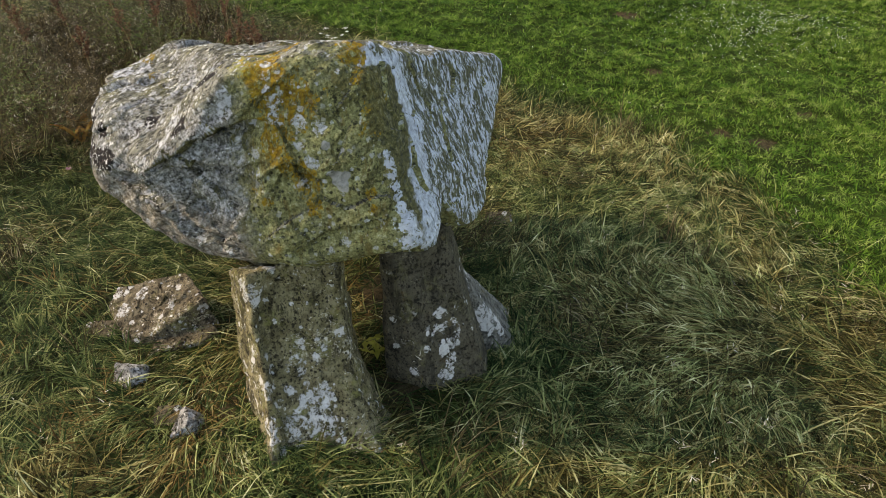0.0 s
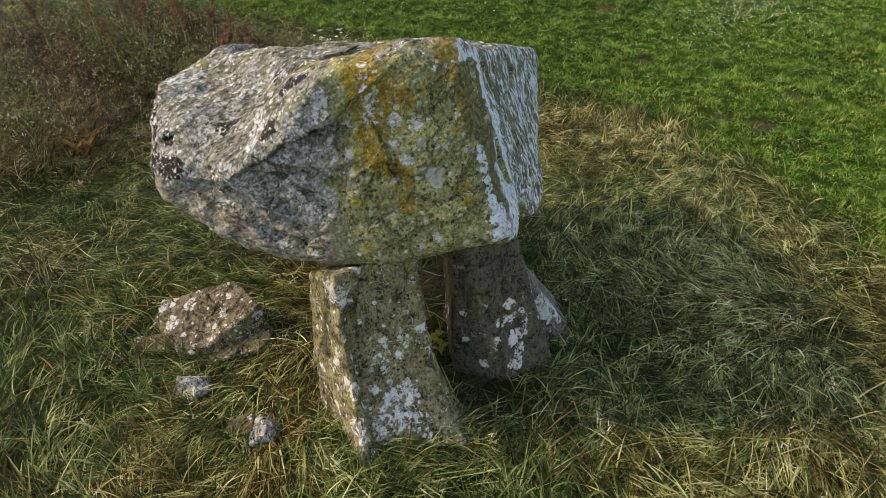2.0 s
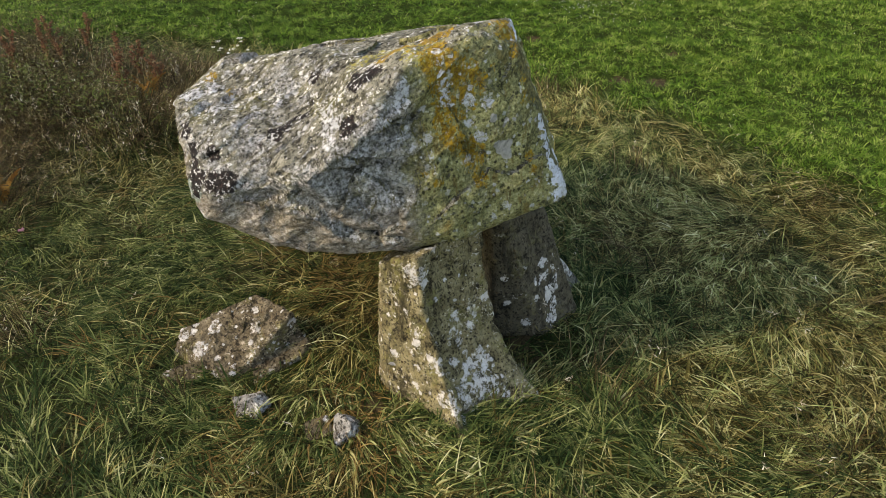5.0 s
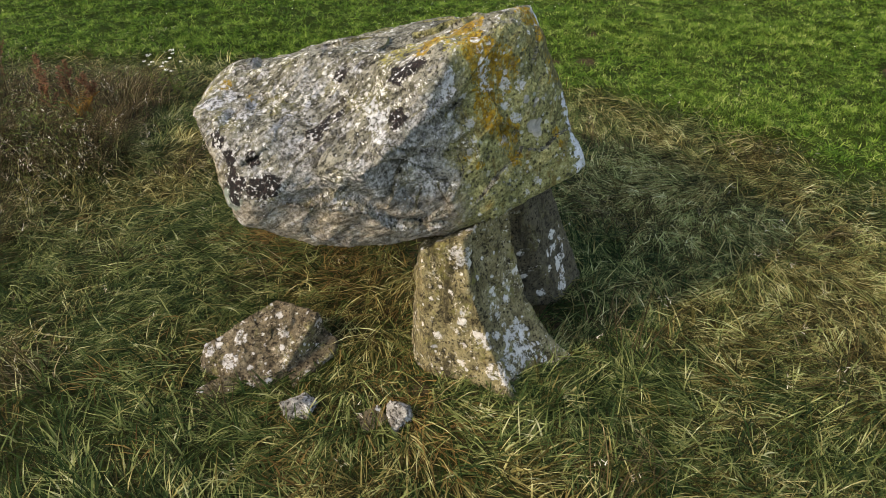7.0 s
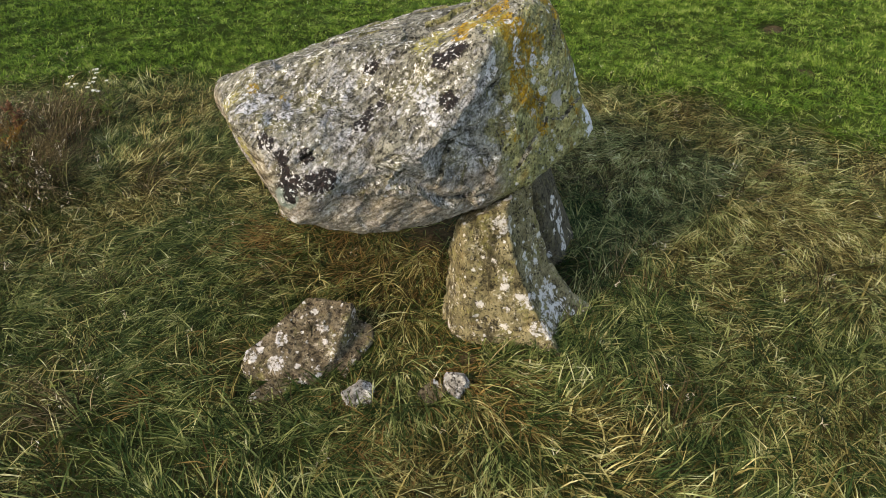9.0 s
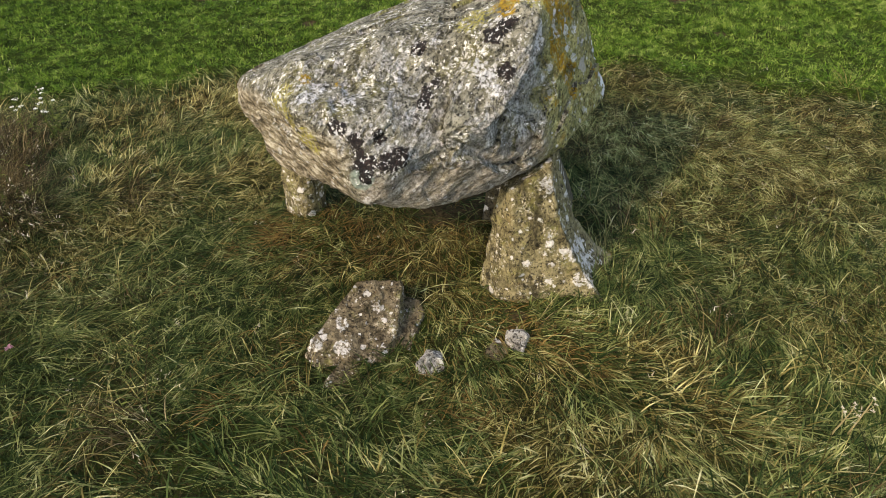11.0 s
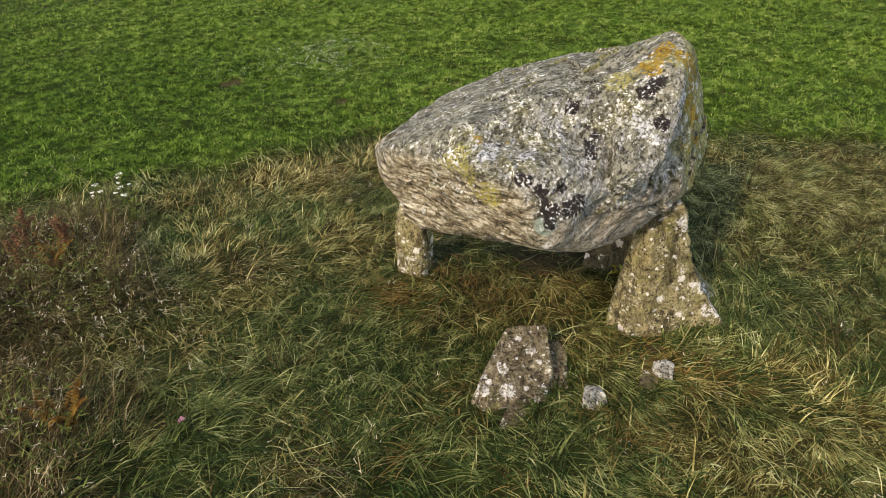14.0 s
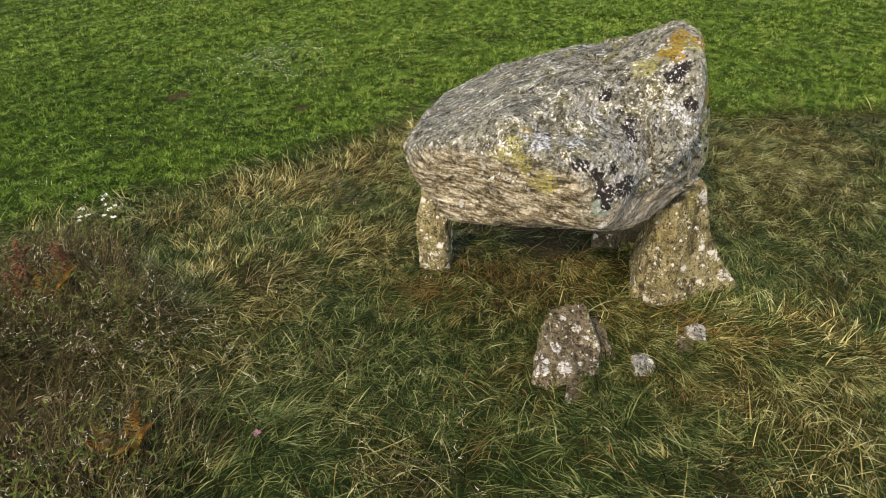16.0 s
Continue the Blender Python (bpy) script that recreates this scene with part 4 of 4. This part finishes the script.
# where the grass lies pale and flattened
LAID_SPOTS = ((-1.5, 4.35, 0.45, 0.5), (-1.3, 3.0, 0.5, 0.35), (-2.0, 3.3, 0.4, 0.35), (-3.3, 6.9, 0.6, 0.35), (1.35, 6.7, 0.7, 0.7), (2.1, 6.9, 0.6, 0.6), (2.3, 5.7, 0.6, 0.4), (1.45, 5.8, 0.7, 1.2), (1.0, 6.5, 0.5, 0.6), (1.9, 4.8, 0.8, 0.6), (2.4, 3.9, 0.8, 0.6), (1.5, 3.2, 0.7, 0.5), (2.8, 5.0, 0.7, 0.45), (2.5, 2.3, 1.0, 0.6), (1.2, 1.5, 0.9, 0.5), (2.2, 6.3, 0.6, 0.4), (-0.5, 1.4, 0.7, 0.05), (-2.0, 1.9, 0.8, 0.35))

# tufts against the feet of the stones
FRINGE = ((-1.32, 3.15, 0.12, 0.9), (-1.2, 2.9, 0.12, 0.9), (-0.95, 2.75, 0.13, 0.9), (-0.7, 2.72, 0.12, 0.7), (-2.5, 4.08, 0.12, 0.8), (-2.2, 4.0, 0.12, 0.8), (-2.75, 4.25, 0.1, 0.7), (-1.76, 3.13, 0.05, 1.0), (-2.33, 3.58, 0.05, 1.0), (-1.86, 3.25, 0.05, 0.8), (-1.4, 5.75, 0.12, 0.6), (0.05, 3.6, 0.12, 0.7), (0.4, 3.9, 0.12, 0.7))


def dryness(x, y):
    streak = 0.22 * np.sin(1.3 * x + 2.4 * y + 1.2 * np.sin(0.9 * x)) + 0.16 * np.sin(3.7 * x - 2.9 * y) + 0.1 * np.sin(7.1 * y + 5.3 * x)
    return np.clip(field(x, y, DRY_SPOTS, 0.29) + streak, 0.05, 0.97)


def near_walk(x, y):
    """The stretch of the ring that lies inside the camera's sweep; past it the grass thins out."""
    inside = np.minimum.reduce([(y + 0.6) / 0.8, (x + 8.5) / 0.8, (y - (2.7 - 0.86 * (x + 4.4))) / 0.8 + 1, (15.0 - y) / 0.8])
    return np.clip(inside, 0.06, 1)


def scatter(count, low, high, wanted):
    x, y = rng.uniform(low[0], high[0], count), rng.uniform(low[1], high[1], count)
    keep = wanted(x, y) > rng.random(count)
    return x[keep], y[keep]


# where the long grass stands thin over the dark undergrowth
THIN_SPOTS = ((-4.9, 6.9, 0.6, 0.5), (-4.2, 6.4, 1.1, 0.35), (-3.6, 4.0, 1.2, 0.45), (-3.3, 8.0, 0.8, 0.4), (-1.8, 2.3, 0.8, 0.35), (-4.6, 5.2, 1.0, 0.35), (-2.6, 6.3, 0.7, 0.25))


def long_grass(name, count, share, reach, material, label, lean=(12, 68), wide=(0.006, 0.0155), droop=(0.6, 1.8), per=(8, 21), tight=0.07):
    cx, cy = scatter(int(count * 1.2), (-10, -3), (5, 16), lambda x, y: rough(x, y) * share(x, y) * near_walk(x, y) * (1 - np.clip(field(x, y, THIN_SPOTS, 0.0), 0, 0.7)))
    many = rng.integers(*per, len(cx))
    bx, by = np.repeat(cx, many), np.repeat(cy, many)
    vigour = np.repeat(rng.uniform(0.55, 1.1, len(cx)), many)
    n = len(bx)
    turn = rng.random(n) * 2 * math.pi
    off = tight * np.sqrt(rng.random(n)) * rng.uniform(0.5, 2.0, n)
    x, y = bx + off * np.cos(turn), by + off * np.sin(turn)
    ok = clear_of_stones(x, y) & trodden(x, y)
    x, y, turn, bx, by, vigour = x[ok], y[ok], turn[ok], bx[ok], by[ok], vigour[ok]
    n = len(x)
    lay = flow(bx, by)
    ux, uy = 0.75 * np.cos(turn) + np.cos(lay) + rng.normal(0, 0.45, n), 0.75 * np.sin(turn) + np.sin(lay) + rng.normal(0, 0.45, n)
    length = rng.uniform(reach * 0.4, reach, n) * vigour
    root = np.stack([x, y, ground_height(x, y) - 0.01], 1)
    return blades(name, root, np.arctan2(uy, ux), length, wide[0] + (wide[1] - wide[0]) * rng.random(n) ** 1.5, np.radians(rng.uniform(*lean, n)), rng.uniform(*droop, n), 4, material, label, "grass")


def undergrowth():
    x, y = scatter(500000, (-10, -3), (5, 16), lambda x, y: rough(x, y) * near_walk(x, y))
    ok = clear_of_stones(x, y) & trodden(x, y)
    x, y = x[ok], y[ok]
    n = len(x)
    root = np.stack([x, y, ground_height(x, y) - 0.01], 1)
    blades("undergrowth", root, rng.random(n) * 2 * math.pi, rng.uniform(0.06, 0.16, n), rng.uniform(0.004, 0.008, n), np.radians(rng.uniform(20, 80, n)), rng.uniform(0.2, 0.8, n), 2, UNDERGROWTH, "short brownish undergrowth, coloured dark for the shade between the long grass", "grass")


def rust(x, y):
    return np.clip(field(x, y, RUST_SPOTS, 0.03), 0, 1)


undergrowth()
long_grass("long_grass", 28000, lambda x, y: (1 - dryness(x, y)) * (1 - 0.6 * rust(x, y)), 0.40, LONG_GREEN, "long tangled green grass laid over by the wind")
long_grass("dry_grass", 22000, lambda x, y: dryness(x, y) * (1 - 0.6 * rust(x, y)), 0.44, LONG_DRY, "long straw-coloured dry grass among the green")
long_grass("laid_grass", 15000, lambda x, y: np.clip(field(x, y, LAID_SPOTS, 0.02), 0, 0.9), 0.52, PALE_GREEN, "pale green grass laid flat in swathes", (8, 50), (0.006, 0.0155), (0.7, 1.8), (9, 20), 0.09)
long_grass("fringe_grass", 40000, lambda x, y: np.clip(field(x, y, FRINGE, 0), 0, 1), 0.30, LONG_GREEN, "grass growing up against the feet of the stones", (30, 80), (0.006, 0.014), (0.5, 1.4), (10, 20), 0.05)
long_grass("rusty_grass", 16000, rust, 0.30, RUST_GRASS, "rust-brown and yellow grass sheltered beside the stones")


# bare scrapes in the pasture
SCRAPES = ((3.25, 7.4, 0.13, 1.5), (3.65, 7.15, 0.15, 1.5), (4.45, 7.85, 0.12, 1.5), (3.1, 11.7, 0.2, 1.5), (2.95, 9.3, 0.12, 1.5), (6.6, 4.4, 0.16, 1.5), (5.3, 3.4, 0.13, 1.5))


def pasture():
    def wanted(x, y):
        scraped = np.clip(field(x, y, SCRAPES, 0.0), 0, 0.92)
        return (1 - rough(x, y)) * (1 - scraped) * np.clip(1.5 - np.hypot(x - 2.5, y - 6) / 13, 0.18, 1)
    x, y = scatter(1500000, (-6, -4), (15, 25), wanted)
    n = len(x)
    tuft = 0.8 + 0.4 * np.sin(5.1 * x + 2.0 * np.sin(3.3 * y)) * np.sin(4.7 * y + 1.6 * np.sin(2.9 * x)) + 0.25 * np.sin(1.3 * x + 1.9 * y) + 0.2 * np.sin(11.0 * x) * np.sin(9.0 * y + x)
    root = np.stack([x, y, ground_height(x, y) - 0.005], 1)
    far = 1 + np.clip((np.hypot(x + 2, y - 2) - 8) / 10, 0, 1.2)
    blades("pasture_grass", root, rng.random(n) * 2 * math.pi, rng.uniform(0.045, 0.12, n) * tuft, rng.uniform(0.005, 0.010, n) * far, np.radians(rng.uniform(25, 80, n)), rng.uniform(0.1, 0.5, n), 2, PASTURE,
           "short grazed green pasture grass", "grass")
    cx, cy = scatter(24000, (-6, -4), (15, 25), wanted)
    many = rng.integers(6, 18, len(cx))
    x, y = np.repeat(cx, many), np.repeat(cy, many)
    n = len(x)
    turn = rng.random(n) * 2 * math.pi
    off = 0.05 * np.sqrt(rng.random(n))
    root = np.stack([x + off * np.cos(turn), y + off * np.sin(turn), ground_height(x, y) - 0.005], 1)
    blades("pasture_tufts", root, turn, rng.uniform(0.06, 0.17, n), rng.uniform(0.008, 0.017, n), np.radians(rng.uniform(35, 75, n)), rng.uniform(0.5, 1.4, n), 3, TUFTS,
           "lusher tufts of pasture grass left by grazing animals", "grass")


TUFTS = blade_material("lush_tufts", ((0.0, (0.012, 0.036, 0.004)), (0.4, (0.055, 0.12, 0.012)), (0.7, (0.14, 0.22, 0.03)), (1.0, (0.36, 0.40, 0.12))), 0.4, 1.3, 0.4, 5.0)
pasture()


# ---- weeds ----
def part(name, verts, faces, material, parent, label=""):
    me = bpy.data.meshes.new(name)
    me.from_pydata([tuple(v) for v in verts], [], faces)
    me.materials.append(material)
    ob = new(name, me)
    ob.parent = parent
    return tagged(ob, label)


def tube(path, radii, sides=5):
    """A tapered stalk along a path."""
    verts, faces = [], []
    for (x, y, z), r in zip(path, radii):
        for i in range(sides):
            a = 2 * math.pi * i / sides
            verts.append((x + r * math.cos(a), y + r * math.sin(a), z))
    for j in range(len(path) - 1):
        for i in range(sides):
            k2 = (i + 1) % sides
            faces.append((j * sides + i, j * sides + k2, (j + 1) * sides + k2, (j + 1) * sides + i))
    return verts, faces


def merged(pieces):
    verts, faces = [], []
    for v, f in pieces:
        n = len(verts)
        verts += list(v)
        faces += [tuple(i + n for i in q) for q in f]
    return verts, faces


def leaf(at, out, length, wide, droop=0.3, rnd=random):
    """A pointed leaf, folded along its middle."""
    a = Vector(out).normalized()
    side = a.cross(Vector((0, 0, 1)))
    side = side.normalized() if side.length > 1e-3 else Vector((1, 0, 0))
    at = Vector(at)
    down = Vector((0, 0, -1))
    p = [at, at + a * length * 0.45 + side * wide * 0.5 + down * length * droop * 0.1, at + a * length + down * length * droop, at + a * length * 0.45 - side * wide * 0.5 + down * length * droop * 0.1, at + a * length * 0.5 + down * (length * droop * 0.2 + wide * 0.12)]
    return [tuple(q) for q in p], [(0, 1, 4), (1, 2, 4), (2, 3, 4), (3, 0, 4)]


def any_way(rnd, up=0.3):
    a = rnd.uniform(0, 2 * math.pi)
    return (math.cos(a), math.sin(a), up)


def dock_plant(place, height, seed):
    """A withered dock: a stalk with side shoots, each set with rusty seed flakes, and a few dead leaves at the foot."""
    rnd = random.Random(seed)
    thing = new("dock_plant")
    thing.location = place
    lean = (rnd.uniform(-0.15, 0.15), rnd.uniform(-0.15, 0.15))
    path = [(lean[0] * height * t * t, lean[1] * height * t * t, height * t) for t in (0, 0.25, 0.5, 0.75, 1)]
    part("stem", *tube(path, (0.008, 0.007, 0.006, 0.004, 0.002)), STALK, thing)
    for shoot in range(7):
        t = 0.45 + 0.08 * shoot
        base = Vector((lean[0] * height * t * t, lean[1] * height * t * t, height * t))
        a = rnd.uniform(0, 2 * math.pi)
        spread = 0.10 if shoot < 6 else 0.0
        length = height * (0.30 - 0.02 * shoot)
        tip = base + Vector((math.cos(a) * spread, math.sin(a) * spread, length))
        pieces = []
        for i in range(80):
            q = base.lerp(tip, rnd.random())
            pieces.append(leaf(q + Vector((rnd.gauss(0, 0.008), rnd.gauss(0, 0.008), 0)), any_way(rnd, rnd.uniform(-0.5, 0.8)), rnd.uniform(0.022, 0.042), rnd.uniform(0.018, 0.032), 0.2))
        tagged(part("seed_head", *merged(pieces), RUST_SEED, thing, "rust-brown seed spike"), kind="stuff")
    for i in range(5):
        part("leaf", *leaf((0, 0, rnd.uniform(0.03, 0.2)), any_way(rnd, 0.5), rnd.uniform(0.12, 0.22), 0.05, 0.6), BROWN_WEED, thing)
    return tagged(thing, "withered rust-brown dock with seed spikes among dry weeds", "plant", "docks in the thicket")


def hogweed(place, height, seed, dry=False):
    """An umbellifer: a branching stalk with flat heads of small white flowers and some cut leaves."""
    rnd = random.Random(seed)
    thing = new("umbel_flower")
    thing.location = place
    path = [(0.03 * math.sin(3 * t + seed), 0.03 * math.cos(2 * t), height * 0.9 * t) for t in (0, 0.3, 0.6, 1)]
    part("stem", *tube(path, (0.008, 0.007, 0.006, 0.004)), STALK if dry else WEED_GREEN, thing)
    for head in range(4):
        t = (1.0, 0.75, 0.62, 0.8)[head]
        base = Vector((0.03 * math.sin(3 * t + seed), 0.03 * math.cos(2 * t), height * 0.9 * t))
        a = seed + head * 2.2
        out = 0.0 if head == 0 else 0.06
        top = base + Vector((out * math.cos(a), out * math.sin(a), height * (0.1 if head == 0 else 0.16)))
        part("stalk", *tube([tuple(base), tuple(base.lerp(top, 0.6)), tuple(top)], (0.004, 0.003, 0.002)), STALK if dry else WEED_GREEN, thing)
        size = (0.042, 0.030, 0.024, 0.022)[head] * (0.35 if dry else 1.0)
        pieces = []
        for i in range(8 if dry else 34):
            r, b = size * math.sqrt(rnd.random()), rnd.uniform(0, 2 * math.pi)
            q = top + Vector((r * math.cos(b), r * math.sin(b), 0.012 - r * r * 3 + rnd.uniform(0, 0.006)))
            pieces.append(leaf(q, any_way(rnd, 0.2), rnd.uniform(0.010, 0.016), 0.012, 0.0))
        tagged(part("umbel", *merged(pieces), SEED if dry else PETAL, thing, "flat head of small white flowers"), kind="stuff")
    for i in range(0 if dry else 6):
        part("leaf", *merged([leaf(Vector((0, 0, height * 0.1 * i)) + Vector((0.05 * j, 0, 0)), any_way(rnd, 0.4), 0.13, 0.045, 0.4) for j in range(3)]), WEED_GREEN, thing)
    return tagged(thing, "white-flowered umbel plant with thin stalks at the pasture's edge" if not dry else "dry umbel plant with whitish heads in long grass", "plant", "umbel plants")


def fern_clump(place, seed):
    rnd = random.Random(seed)
    thing = new("fern_clump")
    thing.location = place
    for frond in range(9):
        a = rnd.uniform(0, 2 * math.pi)
        pieces = []
        length = rnd.uniform(0.34, 0.52)
        for i in range(1, 15):
            t = i / 15
            q = Vector((math.cos(a) * length * 0.6 * t, math.sin(a) * length * 0.6 * t, length * (1.0 * t - 0.45 * t * t)))
            for sign in (-1, 1):
                out = (math.cos(a + sign * 1.2), math.sin(a + sign * 1.2), -0.1)
                pieces.append(leaf(q, out, 0.13 * (1.05 - t), 0.028, 0.3))
        part("frond", *merged(pieces), FERN, thing)
    return tagged(thing, "orange-brown withered fern clump in dry weeds", "plant")


THICKET = ((-2.75, 9.3, 0.75, 1.0), (-4.7, 7.75, 0.7, 1.0), (-5.2, 9.4, 1.3, 1.0), (-3.9, 10.3, 1.0, 1.0), (-3.0, 8.6, 0.45, 0.7), (-6.5, 8.2, 1.2, 0.8), (-2.4, 10.2, 0.5, 0.5), (-5.0, 11.8, 1.5, 1.0), (-7.5, 10.2, 1.6, 1.0))
TUSSOCKS = ((-4.15, 7.15, 0.28, 1.0), (-2.55, 8.35, 0.25, 0.8), (-3.6, 7.5, 0.2, 0.7), (2.35, 4.0, 0.25, 0.5), (-3.1, 8.1, 0.25, 1.0), (-3.45, 7.9, 0.22, 0.9), (-3.9, 6.7, 0.3, 0.8))


def thicket(x, y):
    return np.clip(field(x, y, THICKET, -0.12) + 0.25 * np.sin(3.1 * x + 1.0) * np.sin(2.7 * y), 0, 1)


long_grass("withered_weeds", 32000, thicket, 0.95, BROWN_WEED, "withered brown weeds and rank grass in a thicket", (45, 88), (0.005, 0.010), (0.5, 1.5), (8, 18), 0.09)
long_grass("grass_tussock", 14000, lambda x, y: np.clip(field(x, y, TUSSOCKS, 0), 0, 1), 0.62, LONG_GREEN, "tall arching green grass tussocks", (50, 85), (0.005, 0.009), (0.7, 1.5), (10, 20), 0.06)


def weed_leaves(name, count, material, share, low, high, label):
    x, y = scatter(count, (-10, 5), (0, 16), lambda x, y: rough(x, y) * share(x, y))
    n = len(x)
    root = np.stack([x, y, ground_height(x, y) + rng.uniform(low, high, n)], 1)
    blades(name, root, rng.random(n) * 2 * math.pi, rng.uniform(0.035, 0.095, n), rng.uniform(0.007, 0.017, n), np.radians(rng.uniform(-10, 50, n)), rng.uniform(0.2, 1.0, n), 3, material, label, "weeds")


weed_leaves("brown_weed_leaves", 190000, BROWN_WEED, lambda x, y: 0.45 * thicket(x, y) * (0.55 + 0.45 * np.sin(3.9 * x) * np.sin(3.3 * y + 1.0)), 0.05, 0.8, "shrivelled brown leaves in the weed thicket")
weed_leaves("green_weed_leaves", 150000, WEED_GREEN, lambda x, y: 0.8 * thicket(x, y) * (0.5 + 0.5 * np.sin(2.6 * x + 1.9 * y)), 0.05, 0.75, "dark green nettle-like leaves in the weed thicket")


def seed_stalks():
    """Thin dry culms with loose pale seed heads."""
    x, y = scatter(13000, (-7, 0), (4, 12), lambda x, y: rough(x, y) * near_walk(x, y) * np.clip(0.012 + thicket(x, y) * 0.5 + 0.5 * np.exp(-((x + 3.0) ** 2 + (y - 8.0) ** 2) / 0.5) + 0.02 * dryness(x, y), 0, 1))
    ok = clear_of_stones(x, y)
    x, y = x[ok], y[ok]
    n = len(x)
    root = np.stack([x, y, ground_height(x, y)], 1)
    angle, length, rise, droop = rng.random(n) * 6.283, rng.uniform(0.35, 0.7, n), np.radians(rng.uniform(50, 88, n)), rng.uniform(0.2, 0.8, n)
    blades("dry_stalks", root, angle, length, np.full(n, 0.004), rise, droop, 4, LONG_DRY, "thin dry grass stalks standing above the sward", "grass")
    tip = root + np.stack([np.cos(angle) * length * (np.cos(rise) + 0.35 * droop), np.sin(angle) * length * (np.cos(rise) + 0.35 * droop), length * (np.sin(rise) - 0.55 * droop)], 1)
    tip[:, 2] = np.maximum(tip[:, 2], root[:, 2] + 0.05)
    many = np.repeat(np.arange(n), 5)
    at = tip[many] + rng.normal(0, 0.018, (len(many), 3)) * np.array((1, 1, 1.6))
    blades("seed_heads", at, rng.random(len(many)) * 6.283, rng.uniform(0.02, 0.05, len(many)), rng.uniform(0.004, 0.008, len(many)), np.radians(rng.uniform(-30, 70, len(many))), np.full(len(many), 0.3), 3, SEED, "pale loose seed heads of dry grass", "grass")


seed_stalks()

for i, (x, y, h) in enumerate(((-4.2, 10.4, 0.85), (-3.6, 10.5, 0.9), (-2.95, 10.05, 0.75), (-5.1, 11.2, 0.9), (-4.45, 10.0, 0.8), (-3.85, 10.9, 0.8), (-2.65, 9.75, 0.7), (-2.45, 9.5, 0.6), (-5.9, 9.9, 0.85), (-6.3, 9.0, 0.8), (-2.9, 9.6, 0.6), (-4.9, 9.5, 0.7), (-4.7, 11.3, 0.9), (-5.6, 10.6, 0.95), (-6.6, 11.0, 0.9), (-3.3, 10.9, 0.85))):
    dock_plant((x, y, float(ground_height(np.float64(x), np.float64(y)))), h, i)
for i, (x, y, h) in enumerate(((-1.30, 9.77, 0.60), (-1.44, 9.64, 0.52), (-1.60, 9.88, 0.56))):
    hogweed((x, y, float(ground_height(np.float64(x), np.float64(y)))), h, 20 + i)
for i, (x, y, h) in enumerate(((-1.55, 0.93, 0.42), (-1.44, 0.83, 0.40))):
    hogweed((x, y, float(ground_height(np.float64(x), np.float64(y)))), h, 40 + i, True)
fern_clump((-4.25, 7.55, 0.02), 3)
fern_clump((-2.6, 9.55, 0.1), 4)


leafy = new("leafy_plant")
leafy.location = (-0.54, 3.88, -0.05)
rnd = random.Random(17)
part("stem", *tube([(0, 0, 0), (0.01, 0, 0.08), (0.02, 0.01, 0.16)], (0.004, 0.003, 0.002)), WEED_GREEN, leafy)
for i in range(16):
    part("leaf", *leaf((rnd.gauss(0, 0.03), rnd.gauss(0, 0.03), rnd.uniform(0.05, 0.18)), any_way(rnd, rnd.uniform(0.0, 0.7)), rnd.uniform(0.06, 0.10), rnd.uniform(0.035, 0.055), 0.4), LIME_LEAF, leafy)
tagged(leafy, "small yellow-green leafy plant growing between two upright stones", "plant")


def clover():
    """White clover heads, scattered over a patch of the pasture."""
    n = 620
    x, y = 4.9 + rng.normal(0, 0.75, n), 10.9 + rng.normal(0, 0.65, n)
    x, y = x + 0.25 * np.sin(3.0 * y), y + 0.2 * np.sin(4.0 * x)
    x2, y2 = rng.uniform(-1, 9, 160), rng.uniform(5, 18, 160)
    keep = rough(x2, y2) < 0.1
    x, y = np.concatenate([x, x2[keep]]), np.concatenate([y, y2[keep]])
    n = len(x)
    c = np.stack([x, y, ground_height(x, y) + rng.uniform(0.08, 0.13, n)], 1)
    r = rng.uniform(0.005, 0.0085, n)
    corner = np.array(((1, 0, 0), (0, 1, 0), (-1, 0, 0), (0, -1, 0), (0, 0, 1), (0, 0, -1)), float)
    v = c[:, None] + corner[None] * r[:, None, None]
    tri = np.array(((0, 1, 4), (1, 2, 4), (2, 3, 4), (3, 0, 4), (1, 0, 5), (2, 1, 5), (3, 2, 5), (0, 3, 5)))
    f = (np.arange(n)[:, None, None] * 6 + tri[None]).reshape(-1)
    tagged(mesh_object("clover_flowers", v.reshape(-1, 3), f, 3, PETAL), "white clover heads scattered over the pasture", "flowers", kind="stuff")


clover()
pink = new("pink_flower")
pink.location = (-3.95, 6.55, -0.06)
part("stem", *tube([(0, 0, 0), (0.01, 0, 0.1), (0.0, 0.01, 0.2)], (0.004, 0.003, 0.003)), WEED_GREEN, pink)
rnd = random.Random(9)
part("flower_head", *merged([leaf((0, 0.01, 0.2), any_way(rnd, rnd.uniform(-0.1, 1.0)), 0.035, 0.014, 0.1) for _ in range(26)]), PINK, pink, "pink tufted flower head")
tagged(pink, "single pink flower on a short stem in long grass", "flower")
